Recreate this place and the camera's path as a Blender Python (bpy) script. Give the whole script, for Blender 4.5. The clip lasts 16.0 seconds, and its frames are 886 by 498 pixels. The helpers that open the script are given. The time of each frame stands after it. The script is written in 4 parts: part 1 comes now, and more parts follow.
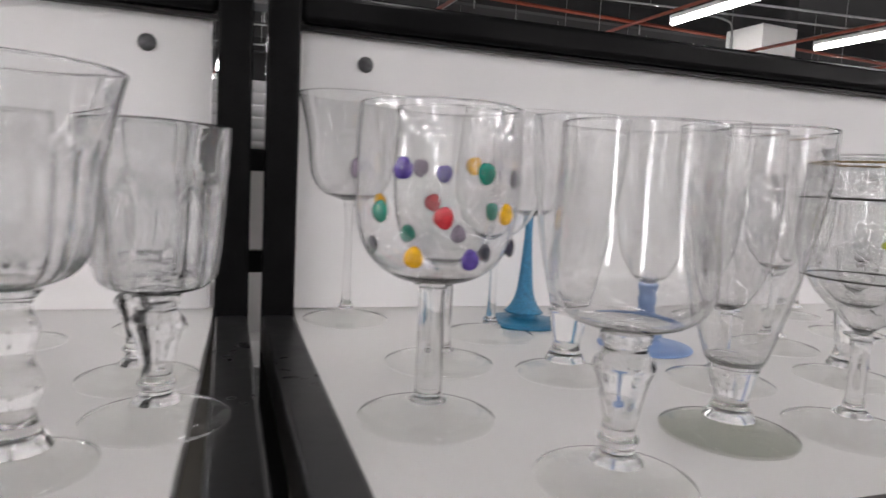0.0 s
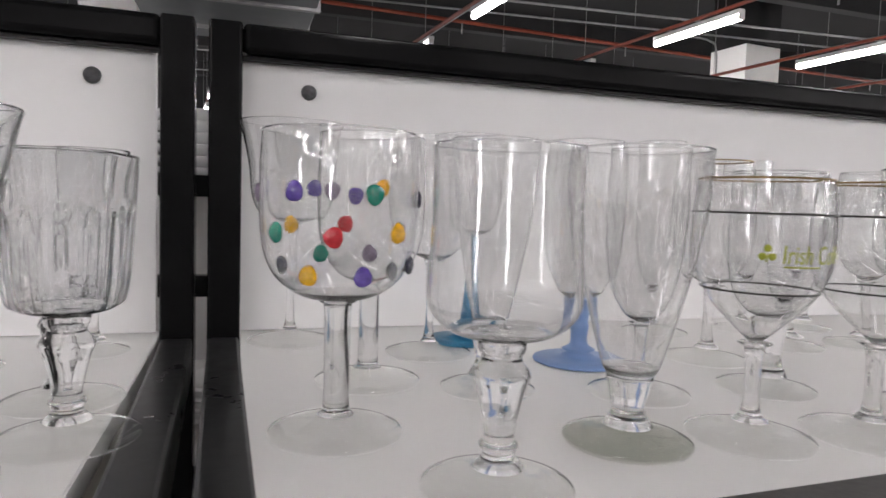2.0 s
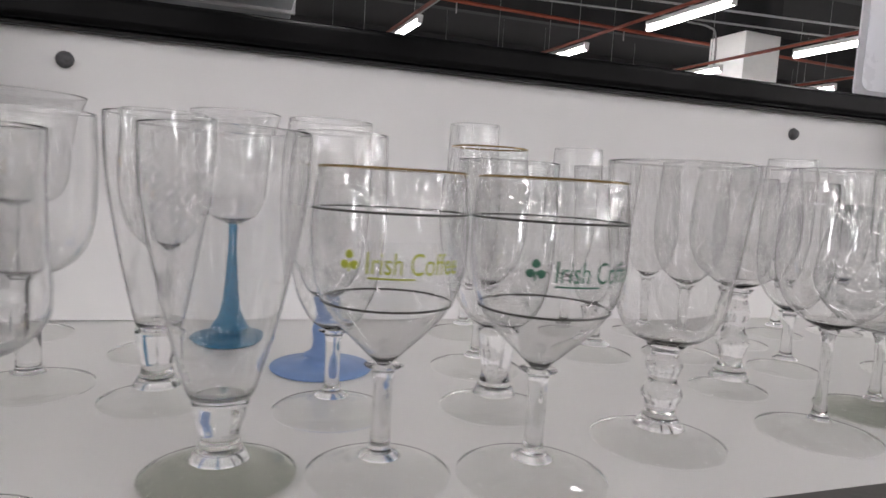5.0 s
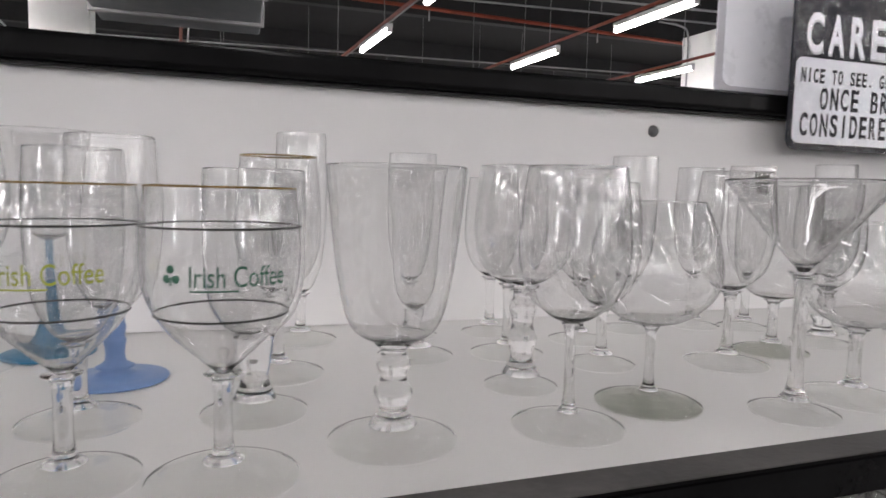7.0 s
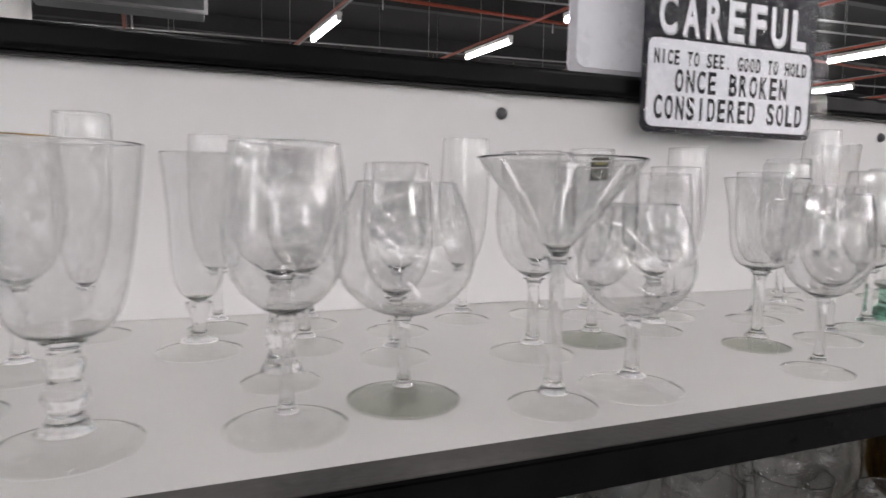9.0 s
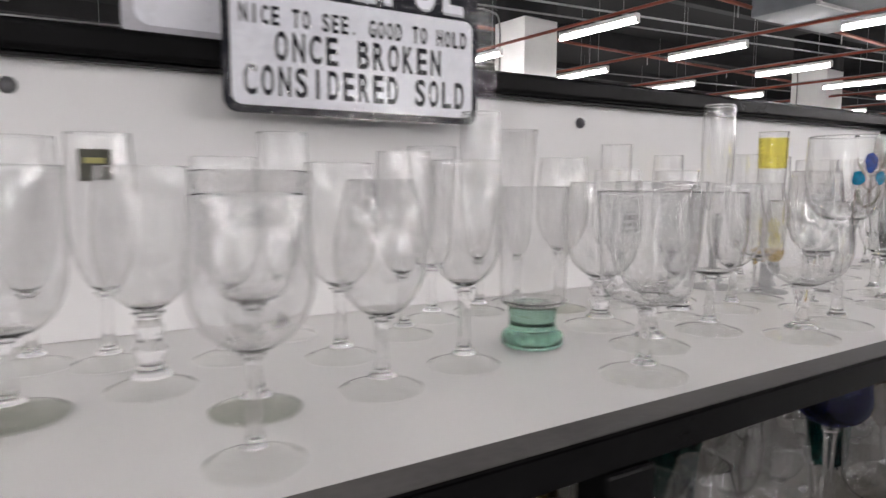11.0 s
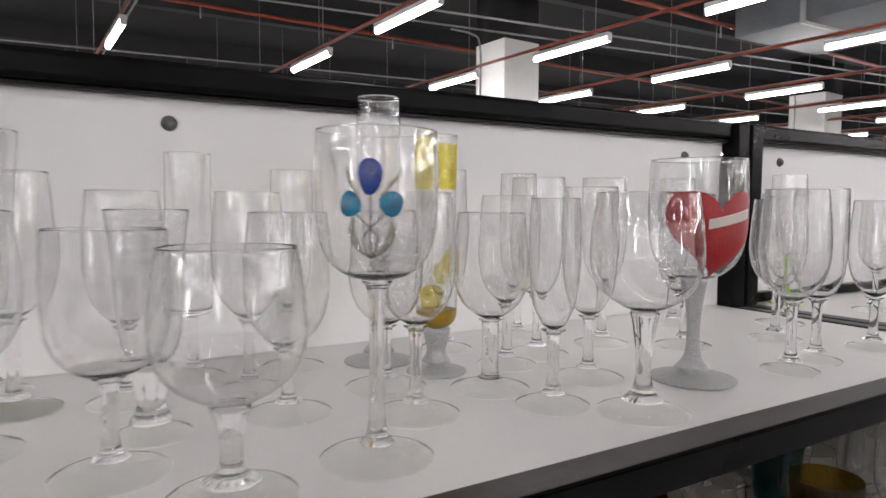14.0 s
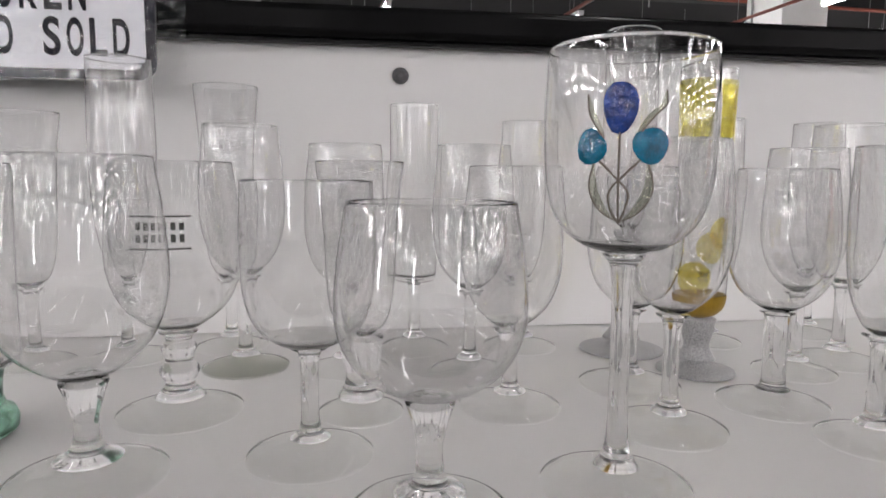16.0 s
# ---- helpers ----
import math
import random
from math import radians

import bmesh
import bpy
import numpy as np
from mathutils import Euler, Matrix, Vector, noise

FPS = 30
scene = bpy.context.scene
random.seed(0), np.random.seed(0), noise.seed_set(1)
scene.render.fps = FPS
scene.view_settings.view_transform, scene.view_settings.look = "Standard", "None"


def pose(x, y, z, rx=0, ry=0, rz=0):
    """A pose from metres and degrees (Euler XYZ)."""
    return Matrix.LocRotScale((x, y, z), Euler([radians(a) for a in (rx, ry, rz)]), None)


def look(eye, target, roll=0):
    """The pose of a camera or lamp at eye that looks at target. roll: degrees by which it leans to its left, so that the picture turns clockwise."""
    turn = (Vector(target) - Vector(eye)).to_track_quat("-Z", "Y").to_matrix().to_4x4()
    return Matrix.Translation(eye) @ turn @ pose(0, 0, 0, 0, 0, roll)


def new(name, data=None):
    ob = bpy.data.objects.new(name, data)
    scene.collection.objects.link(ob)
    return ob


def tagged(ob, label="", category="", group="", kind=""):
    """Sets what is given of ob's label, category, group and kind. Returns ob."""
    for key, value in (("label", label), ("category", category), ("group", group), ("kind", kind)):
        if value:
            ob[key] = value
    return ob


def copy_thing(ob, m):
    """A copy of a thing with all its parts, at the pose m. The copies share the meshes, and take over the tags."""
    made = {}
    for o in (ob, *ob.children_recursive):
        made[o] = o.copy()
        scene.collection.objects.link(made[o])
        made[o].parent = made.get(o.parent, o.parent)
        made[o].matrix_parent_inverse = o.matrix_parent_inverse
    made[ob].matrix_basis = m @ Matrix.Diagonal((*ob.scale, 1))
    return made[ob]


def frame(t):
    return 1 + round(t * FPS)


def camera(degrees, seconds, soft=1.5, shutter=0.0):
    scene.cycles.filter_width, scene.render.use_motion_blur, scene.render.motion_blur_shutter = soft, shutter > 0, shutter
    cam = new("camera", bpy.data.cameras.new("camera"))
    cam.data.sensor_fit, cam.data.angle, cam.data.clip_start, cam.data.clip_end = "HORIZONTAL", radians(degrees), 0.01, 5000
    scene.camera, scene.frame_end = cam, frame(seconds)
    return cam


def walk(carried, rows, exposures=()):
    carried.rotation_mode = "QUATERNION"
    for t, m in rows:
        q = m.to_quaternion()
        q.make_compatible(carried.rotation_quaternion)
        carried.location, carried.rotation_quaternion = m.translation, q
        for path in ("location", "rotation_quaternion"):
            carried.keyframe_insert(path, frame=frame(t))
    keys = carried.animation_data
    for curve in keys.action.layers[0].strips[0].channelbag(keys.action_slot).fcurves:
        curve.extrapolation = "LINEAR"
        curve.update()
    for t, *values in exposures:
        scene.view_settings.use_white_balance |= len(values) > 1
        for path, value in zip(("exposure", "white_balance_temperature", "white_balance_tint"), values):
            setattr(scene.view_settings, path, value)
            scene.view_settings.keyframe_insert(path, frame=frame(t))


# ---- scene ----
cam = camera(69.5, 16.0, shutter=0.5)
PATH = [
    (0, (-0.203, -0.111, 1.409), (0.386, 1.788, 1.199), 3.0),
    (0.5, (-0.162, -0.115, 1.414), (0.444, 1.78, 1.212), 0.7),
    (1, (-0.162, -0.122, 1.412), (0.429, 1.778, 1.218), 0.1),
    (1.5, (-0.172, -0.134, 1.409), (0.389, 1.779, 1.25), 1.9),
    (2, (-0.152, -0.145, 1.41), (0.447, 1.758, 1.272), 1.9),
    (2.5, (-0.121, -0.167, 1.412), (0.5, 1.726, 1.236), 1.9),
    (3, (-0.076, -0.154, 1.421), (0.599, 1.721, 1.259), 2.1),
    (5.5, (0.158, -0.148, 1.428), (0.737, 1.756, 1.225), 3.6),
    (6, (0.221, -0.186, 1.431), (0.825, 1.708, 1.219), 2.9),
    (6.5, (0.242, -0.199, 1.428), (0.813, 1.705, 1.208), 2.7),
    (7, (0.266, -0.209, 1.432), (0.874, 1.688, 1.26), 1.4),
    (7.5, (0.293, -0.222, 1.431), (0.916, 1.672, 1.275), 0.1),
    (8, (0.323, -0.229, 1.43), (0.938, 1.667, 1.263), 0.6),
    (10.5, (0.751, -0.206, 1.425), (1.704, 1.538, 1.201), 0.7),
    (11, (0.884, -0.19, 1.434), (1.894, 1.523, 1.228), 0.2),
    (11.5, (1.065, -0.207, 1.422), (2.014, 1.534, 1.162), 1.0),
    (12, (1.176, -0.224, 1.416), (2.166, 1.504, 1.228), 2.9),
    (12.5, (1.243, -0.255, 1.424), (2.205, 1.491, 1.254), 2.2),
    (13, (1.316, -0.254, 1.416), (2.312, 1.469, 1.216), 1.4),
    (13.5, (1.405, -0.217, 1.424), (2.414, 1.502, 1.261), 1.0),
    (14, (1.514, -0.177, 1.439), (2.494, 1.561, 1.309), 0.3),
    (14.5, (1.572, -0.162, 1.428), (2.315, 1.685, 1.233), -0.1),
    (15, (1.58, -0.139, 1.424), (1.979, 1.809, 1.212), 1.1),
    (15.5, (1.56, -0.102, 1.433), (1.828, 1.871, 1.248), 0.1),
    (16, (1.553, -0.083, 1.427), (1.824, 1.886, 1.201), 0.5),
]
walk(cam, [(t, look(eye, target, roll)) for t, eye, target, roll in PATH],
     [(0, 0.0), (3, 0.0), (6, -0.14), (8, -0.06), (10.5, 0.05), (12.5, -0.03), (14, 0.0), (15, 0.12), (15.5, 0.12), (16, -0.06)])

# many layers of glass stand one behind the other
scene.cycles.transparent_max_bounces = 96
scene.cycles.max_bounces = 32
scene.cycles.transmission_bounces = 32
scene.cycles.caustics_refractive = False
scene.cycles.caustics_reflective = False

# ---- world ----
world = bpy.data.worlds.new("world")
scene.world = world
world.use_nodes = True
world.node_tree.nodes["Background"].inputs[0].default_value = (0.5, 0.55, 0.6, 1)
world.node_tree.nodes["Background"].inputs[1].default_value = 0.02
TUBE_GLOW = 43.0


# ---- materials ----
def material(name, colour=(0.8, 0.8, 0.8), rough=0.5, metal=0.0, vary=0.0, scale=20.0, bump=0.0, bump_scale=200.0, rough_vary=0.0, coat=0.0, stretch=(1, 1, 1), spec=0.5):
    m = bpy.data.materials.new(name)
    m.use_nodes = True
    nt = m.node_tree
    b = nt.nodes["Principled BSDF"]
    b.inputs["Base Color"].default_value = (*colour, 1)
    b.inputs["Roughness"].default_value = rough
    b.inputs["Metallic"].default_value = metal
    b.inputs["Coat Weight"].default_value = coat
    tc = nt.nodes.new("ShaderNodeTexCoord")
    mp = nt.nodes.new("ShaderNodeMapping")
    mp.inputs["Scale"].default_value = stretch
    nt.links.new(tc.outputs["Object"], mp.inputs["Vector"])
    if vary > 0:
        n = nt.nodes.new("ShaderNodeTexNoise")
        n.inputs["Scale"].default_value = scale
        n.inputs["Detail"].default_value = 6
        nt.links.new(mp.outputs[0], n.inputs["Vector"])
        n2 = nt.nodes.new("ShaderNodeTexNoise")
        n2.inputs["Scale"].default_value = scale * 9
        n2.inputs["Detail"].default_value = 3
        nt.links.new(mp.outputs[0], n2.inputs["Vector"])
        add = nt.nodes.new("ShaderNodeMath")
        add.operation = "MULTIPLY_ADD"
        add.inputs[1].default_value = 0.4
        nt.links.new(n2.outputs["Fac"], add.inputs[0])
        nt.links.new(n.outputs["Fac"], add.inputs[2])
        r = nt.nodes.new("ShaderNodeMapRange")
        r.inputs[1].default_value, r.inputs[2].default_value = 0.4, 1.0
        nt.links.new(add.outputs[0], r.inputs[0])
        mix = nt.nodes.new("ShaderNodeMix")
        mix.data_type = "RGBA"
        mix.inputs[6].default_value = (*[c * (1 - vary) for c in colour], 1)
        mix.inputs[7].default_value = (*[min(1, c * (1 + vary)) for c in colour], 1)
        nt.links.new(r.outputs[0], mix.inputs[0])
        nt.links.new(mix.outputs[2], b.inputs["Base Color"])
        if rough_vary > 0:
            rr = nt.nodes.new("ShaderNodeMapRange")
            rr.inputs[1].default_value, rr.inputs[2].default_value = 0.4, 1.0
            rr.inputs[3].default_value, rr.inputs[4].default_value = max(0, rough - rough_vary), rough + rough_vary
            nt.links.new(add.outputs[0], rr.inputs[0])
            nt.links.new(rr.outputs[0], b.inputs["Roughness"])
    b.inputs["Specular IOR Level"].default_value = spec
    if bump > 0:
        n3 = nt.nodes.new("ShaderNodeTexNoise")
        n3.inputs["Scale"].default_value = bump_scale
        n3.inputs["Detail"].default_value = 4
        nt.links.new(mp.outputs[0], n3.inputs["Vector"])
        bp = nt.nodes.new("ShaderNodeBump")
        bp.inputs["Strength"].default_value = bump
        bp.inputs["Distance"].default_value = 0.002
        nt.links.new(n3.outputs["Fac"], bp.inputs["Height"])
        nt.links.new(bp.outputs[0], b.inputs["Normal"])
    return m


def thin_glass(name, tint=(0.97, 0.975, 0.975), ior=1.5, rough=0.015, wave=0.12, wave_scale=60.0, shine=1.0, edge=0.6):
    """Blown glass wall: lets light straight through, with a gloss that grows towards its edges."""
    m = bpy.data.materials.new(name)
    m.use_nodes = True
    nt = m.node_tree
    nt.nodes.remove(nt.nodes["Principled BSDF"])
    out = nt.nodes["Material Output"]
    tr = nt.nodes.new("ShaderNodeBsdfTransparent")
    tr.inputs[0].default_value = (*tint, 1)
    gl = nt.nodes.new("ShaderNodeBsdfGlossy")
    gl.inputs["Color"].default_value = (shine, shine, shine, 1)
    gl.inputs["Roughness"].default_value = rough
    lw = nt.nodes.new("ShaderNodeLayerWeight")
    lw.inputs["Blend"].default_value = 0.5
    pw = nt.nodes.new("ShaderNodeMath")
    pw.operation = "POWER"
    pw.inputs[1].default_value = 5.0
    nt.links.new(lw.outputs["Facing"], pw.inputs[0])
    fr = nt.nodes.new("ShaderNodeMath")
    fr.operation = "MULTIPLY_ADD"
    fr.inputs[1].default_value, fr.inputs[2].default_value = edge, ((ior - 1) / (ior + 1)) ** 2
    nt.links.new(pw.outputs[0], fr.inputs[0])
    n = nt.nodes.new("ShaderNodeTexNoise")
    n.inputs["Scale"].default_value = wave_scale
    n.inputs["Detail"].default_value = 2
    tc = nt.nodes.new("ShaderNodeTexCoord")
    nt.links.new(tc.outputs["Object"], n.inputs["Vector"])
    bp = nt.nodes.new("ShaderNodeBump")
    bp.inputs["Strength"].default_value = wave
    bp.inputs["Distance"].default_value = 0.003
    nt.links.new(n.outputs["Fac"], bp.inputs["Height"])
    nt.links.new(bp.outputs[0], gl.inputs["Normal"])
    mix = nt.nodes.new("ShaderNodeMixShader")
    nt.links.new(fr.outputs[0], mix.inputs[0])
    nt.links.new(tr.outputs[0], mix.inputs[1])
    nt.links.new(gl.outputs[0], mix.inputs[2])
    nt.links.new(mix.outputs[0], out.inputs[0])
    return m


def solid_glass(name, colour=(1, 1, 1), rough=0.01, ior=1.48, wave=0.0, wave_scale=45.0, sheen=0.0):
    """Clear or tinted glass; wave: slight unevenness of the blown wall, sheen: polish of its skin."""
    m = bpy.data.materials.new(name)
    m.use_nodes = True
    nt = m.node_tree
    nt.nodes.remove(nt.nodes["Principled BSDF"])
    g = nt.nodes.new("ShaderNodeBsdfGlass")
    g.inputs["Color"].default_value = (*colour, 1)
    g.inputs["Roughness"].default_value = rough
    g.inputs["IOR"].default_value = ior
    if wave > 0:
        tc = nt.nodes.new("ShaderNodeTexCoord")
        n = nt.nodes.new("ShaderNodeTexNoise")
        n.inputs["Scale"].default_value = wave_scale
        n.inputs["Detail"].default_value = 1
        nt.links.new(tc.outputs["Object"], n.inputs["Vector"])
        bp = nt.nodes.new("ShaderNodeBump")
        bp.inputs["Strength"].default_value = wave
        bp.inputs["Distance"].default_value = 0.003
        nt.links.new(n.outputs["Fac"], bp.inputs["Height"])
        nt.links.new(bp.outputs[0], g.inputs["Normal"])
    last = g
    if sheen > 0:
        gl = nt.nodes.new("ShaderNodeBsdfGlossy")
        gl.inputs["Roughness"].default_value = 0.0
        b2 = nt.nodes.new("ShaderNodeBump")
        b2.inputs["Strength"].default_value = wave * 3
        b2.inputs["Distance"].default_value = 0.003
        nt.links.new(n.outputs["Fac"], b2.inputs["Height"])
        nt.links.new(b2.outputs[0], gl.inputs["Normal"])
        last = nt.nodes.new("ShaderNodeMixShader")
        last.inputs[0].default_value = sheen
        nt.links.new(g.outputs[0], last.inputs[1])
        nt.links.new(gl.outputs[0], last.inputs[2])
    nt.links.new(last.outputs[0], nt.nodes["Material Output"].inputs[0])
    return m


def glow(name, colour, strength):
    m = bpy.data.materials.new(name)
    m.use_nodes = True
    nt = m.node_tree
    nt.nodes.remove(nt.nodes["Principled BSDF"])
    e = nt.nodes.new("ShaderNodeEmission")
    e.inputs[0].default_value, e.inputs[1].default_value = (*colour, 1), strength
    nt.links.new(e.outputs[0], nt.nodes["Material Output"].inputs[0])
    return m


CLEAR = solid_glass("clear_glass", (0.999, 0.999, 0.999), 0.0, 1.37, 0.05, 42.0, 0.065)
CLEAR_FOOT = thin_glass("foot_glass", (0.965, 0.968, 0.96), 1.5, 0.004, 0.12, 60.0, 1.0, 0.35)
GREY_FOOT = thin_glass("smoky_foot_glass", (0.87, 0.88, 0.85), 1.5, 0.004, 0.12, 60.0, 1.0, 0.35)
CUT = solid_glass("cut_glass", (0.998, 0.999, 1.0), 0.0, 1.4, 0.04, 50, 0.05)
STEM = solid_glass("stem_glass", (1, 1, 1), 0.0, 1.4, 0.12, 60, 0.04)
GREEN = solid_glass("sea_green_glass", (0.66, 0.81, 0.74), 0.05)
BLUE_PAINT = material("blue_glitter_paint", (0.012, 0.13, 0.24), 0.4, 0.15, 0.35, 300, 0.25, 900)
PERI = material("periwinkle_paint", (0.15, 0.24, 0.44), 0.45, 0, 0.08, 60)
SILVER = material("silver_glitter", (0.36, 0.36, 0.36), 0.45, 0.5, 0.55, 900, 0.5, 1500)
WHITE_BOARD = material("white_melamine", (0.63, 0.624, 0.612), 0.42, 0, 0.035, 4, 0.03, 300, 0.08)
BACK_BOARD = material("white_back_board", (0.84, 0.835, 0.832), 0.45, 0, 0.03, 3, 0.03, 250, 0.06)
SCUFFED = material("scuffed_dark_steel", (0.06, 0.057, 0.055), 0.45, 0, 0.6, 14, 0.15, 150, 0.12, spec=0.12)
# lower boards: base colour darkened to stand in for shade under the upper shelf
LOW_BOARD = material("shade_toned_board", (0.16, 0.15, 0.13), 0.6, 0, 0.15, 6, 0.05, 200)
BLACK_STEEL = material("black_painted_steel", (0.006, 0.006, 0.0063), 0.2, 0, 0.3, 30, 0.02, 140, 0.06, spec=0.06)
WORN_STEEL = material("worn_black_steel", (0.012, 0.012, 0.0123), 0.33, 0, 0.5, 9, 0.04, 90, 0.1, spec=0.2)
BOLT = material("grey_bolt", (0.12, 0.12, 0.125), 0.5, 0.7, 0.4, 200, 0.3, 600)
BLACK_INK = material("black_ink", (0.008, 0.008, 0.014), 0.4, 0, 0.3, 80, spec=0.12)
SIGN_WHITE = material("sign_white_enamel", (0.8, 0.81, 0.86), 0.3, 0, 0.04, 12, 0.03, 90, 0.08)
SIGN_GREY = material("sign_grey_enamel", (0.5, 0.5, 0.54), 0.3, 0, 0.15, 30)
CEILING = material("black_sprayed_ceiling", (0.0045, 0.0045, 0.005), 0.9, 0, 0.4, 1.5)
BEAM = material("dark_steel_beam", (0.014, 0.014, 0.015), 0.7, 0, 0.4, 2)
COLUMN = material("white_column_paint", (0.84, 0.84, 0.82), 0.7, 0, 0.05, 1.5, 0.1, 20)
DUCT = material("galvanised_duct", (0.12, 0.13, 0.14), 0.5, 0.3, 0.2, 5, 0.05, 30, 0.1)
RED_PIPE = material("red_oxide_pipe", (0.25, 0.045, 0.02), 0.5, 0, 0.3, 6)
CONDUIT = material("grey_conduit", (0.3, 0.3, 0.3), 0.4, 0.4, 0.2, 8)
FLOOR = material("polished_concrete", (0.2, 0.197, 0.192), 0.4, 0, 0.12, 1.2, 0.05, 15, 0.1)
WALL = material("hall_wall_paint", (0.74, 0.74, 0.73), 0.8, 0, 0.06, 0.7)
LAMP_WHITE = material("lamp_housing_white", (0.7, 0.7, 0.7), 0.4)
TUBE = glow("fluorescent_tube", (1.0, 0.95, 0.96), TUBE_GLOW)
GOLD = material("gilt_line", (0.25, 0.17, 0.06), 0.35, 0.8)
DARK_LINE = material("dark_ring_paint", (0.03, 0.03, 0.025), 0.4)


# ---- building helpers ----
def link_mesh(name, bm, mat, parent=None, smooth=True, label=""):
    me = bpy.data.meshes.new(name)
    bm.to_mesh(me)
    bm.free()
    me.materials.append(mat)
    if smooth and mat.name not in ("black_painted_steel", "worn_black_steel", "scuffed_dark_steel"):
        for p in me.polygons:
            p.use_smooth = True
    ob = new(name, me)
    if parent:
        ob.parent = parent
    if label:
        ob["label"] = label
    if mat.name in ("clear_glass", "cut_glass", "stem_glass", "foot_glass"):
        ob.visible_shadow = False  # shadow casting switched off, so clear bowls, stems and feet let light through
    return ob


def part(name, bm, mat, parent, label="", smooth=True):
    return link_mesh(name, bm, mat, parent, smooth, label)


def box_bm(x0, x1, y0, y1, z0, z1, bevel=0.0, seg=2):
    bm = bmesh.new()
    bmesh.ops.create_cube(bm, size=1)
    for v in bm.verts:
        v.co = Vector(((x0 + x1) / 2 + v.co.x * (x1 - x0), (y0 + y1) / 2 + v.co.y * (y1 - y0), (z0 + z1) / 2 + v.co.z * (z1 - z0)))
    if bevel > 0:
        bmesh.ops.bevel(bm, geom=bm.edges[:], offset=bevel, segments=seg, affect="EDGES", profile=0.5)
    return bm


def curve_of(points, n):
    """A smooth run of n points through the given ones (Catmull-Rom)."""
    pts = [Vector(p) for p in points]
    pts = [2 * pts[0] - pts[1]] + pts + [2 * pts[-1] - pts[-2]]
    out = []
    k = len(pts) - 3
    for i in range(n):
        u = i / (n - 1) * k
        j = min(int(u), k - 1)
        t = u - j
        a, b, c, d = pts[j:j + 4]
        out.append(0.5 * (2 * b + (c - a) * t + (2 * a - 5 * b + 4 * c - d) * t * t + (3 * b - a - 3 * c + d) * t ** 3))
    return out


def lathe(profile, seg=40, flute=0.0, flutes=0, flute_z=(0, 0)):
    """Turns (r, z) points about the z axis; r of 0 closes the end. flutes: shallow cuts round the wall."""
    bm = bmesh.new()
    rings = []
    for r, z in profile:
        if r < 1e-5:
            rings.append([bm.verts.new((0, 0, z))])
        else:
            ring = []
            for i in range(seg):
                a = 2 * math.pi * i / seg
                q = r
                if flutes and flute_z[0] <= z <= flute_z[1]:
                    q = r * (1 - flute * abs(math.sin(flutes * a / 2)))
                ring.append(bm.verts.new((q * math.cos(a), q * math.sin(a), z)))
            rings.append(ring)
    for a, b in zip(rings, rings[1:]):
        for i in range(seg):
            j = (i + 1) % seg
            if len(a) == 1 and len(b) == 1:
                continue
            if len(a) == 1:
                bm.faces.new((a[0], b[j], b[i]))
            elif len(b) == 1:
                bm.faces.new((a[i], a[j], b[0]))
            else:
                bm.faces.new((a[i], a[j], b[j], b[i]))
    bmesh.ops.recalc_face_normals(bm, faces=bm.faces[:])
    return bm


def tube_bm(points, radius, seg=6):
    bm = bmesh.new()
    rings = []
    pts = [Vector(p) for p in points]
    for i, p in enumerate(pts):
        d = (pts[min(i + 1, len(pts) - 1)] - pts[max(i - 1, 0)]).normalized()
        u = d.cross(Vector((0, 0, 1)) if abs(d.z) < 0.9 else Vector((1, 0, 0))).normalized()
        w = d.cross(u)
        rings.append([bm.verts.new(p + radius * (math.cos(2 * math.pi * k / seg) * u + math.sin(2 * math.pi * k / seg) * w)) for k in range(seg)])
    for a, b in zip(rings, rings[1:]):
        for k in range(seg):
            bm.faces.new((a[k], a[(k + 1) % seg], b[(k + 1) % seg], b[k]))
    bm.faces.new(rings[0][::-1])
    bm.faces.new(rings[-1])
    return bm


def setting(name, bm, mat, label, smooth=False):
    return tagged(link_mesh(name, bm, mat, None, smooth), label, name.split("_")[0], kind="structure")


# ---- the hall ----
X0, X1, Y0, Y1, TOP = -12.0, 26.0, -15.0, 20.0, 4.9
setting("floor", box_bm(X0, X1, Y0, Y1, -0.2, 0.0), FLOOR, "grey polished concrete floor of the shop hall")
setting("ceiling", box_bm(X0, X1, Y0, Y1, TOP, TOP + 0.2), CEILING, "black sprayed open ceiling of the shop hall")
setting("wall_north", box_bm(X0, X1, Y1, Y1 + 0.2, 0.0, TOP), BEAM, "dark painted far wall of the hall")
SKY = glow("overcast_daylight", (1.0, 0.96, 0.975), 42.0)
PANE = thin_glass("window_pane", (0.97, 0.98, 0.98), 1.5, 0.01, 0.0)
FRAME = material("white_window_frame", (0.7, 0.7, 0.7), 0.4)


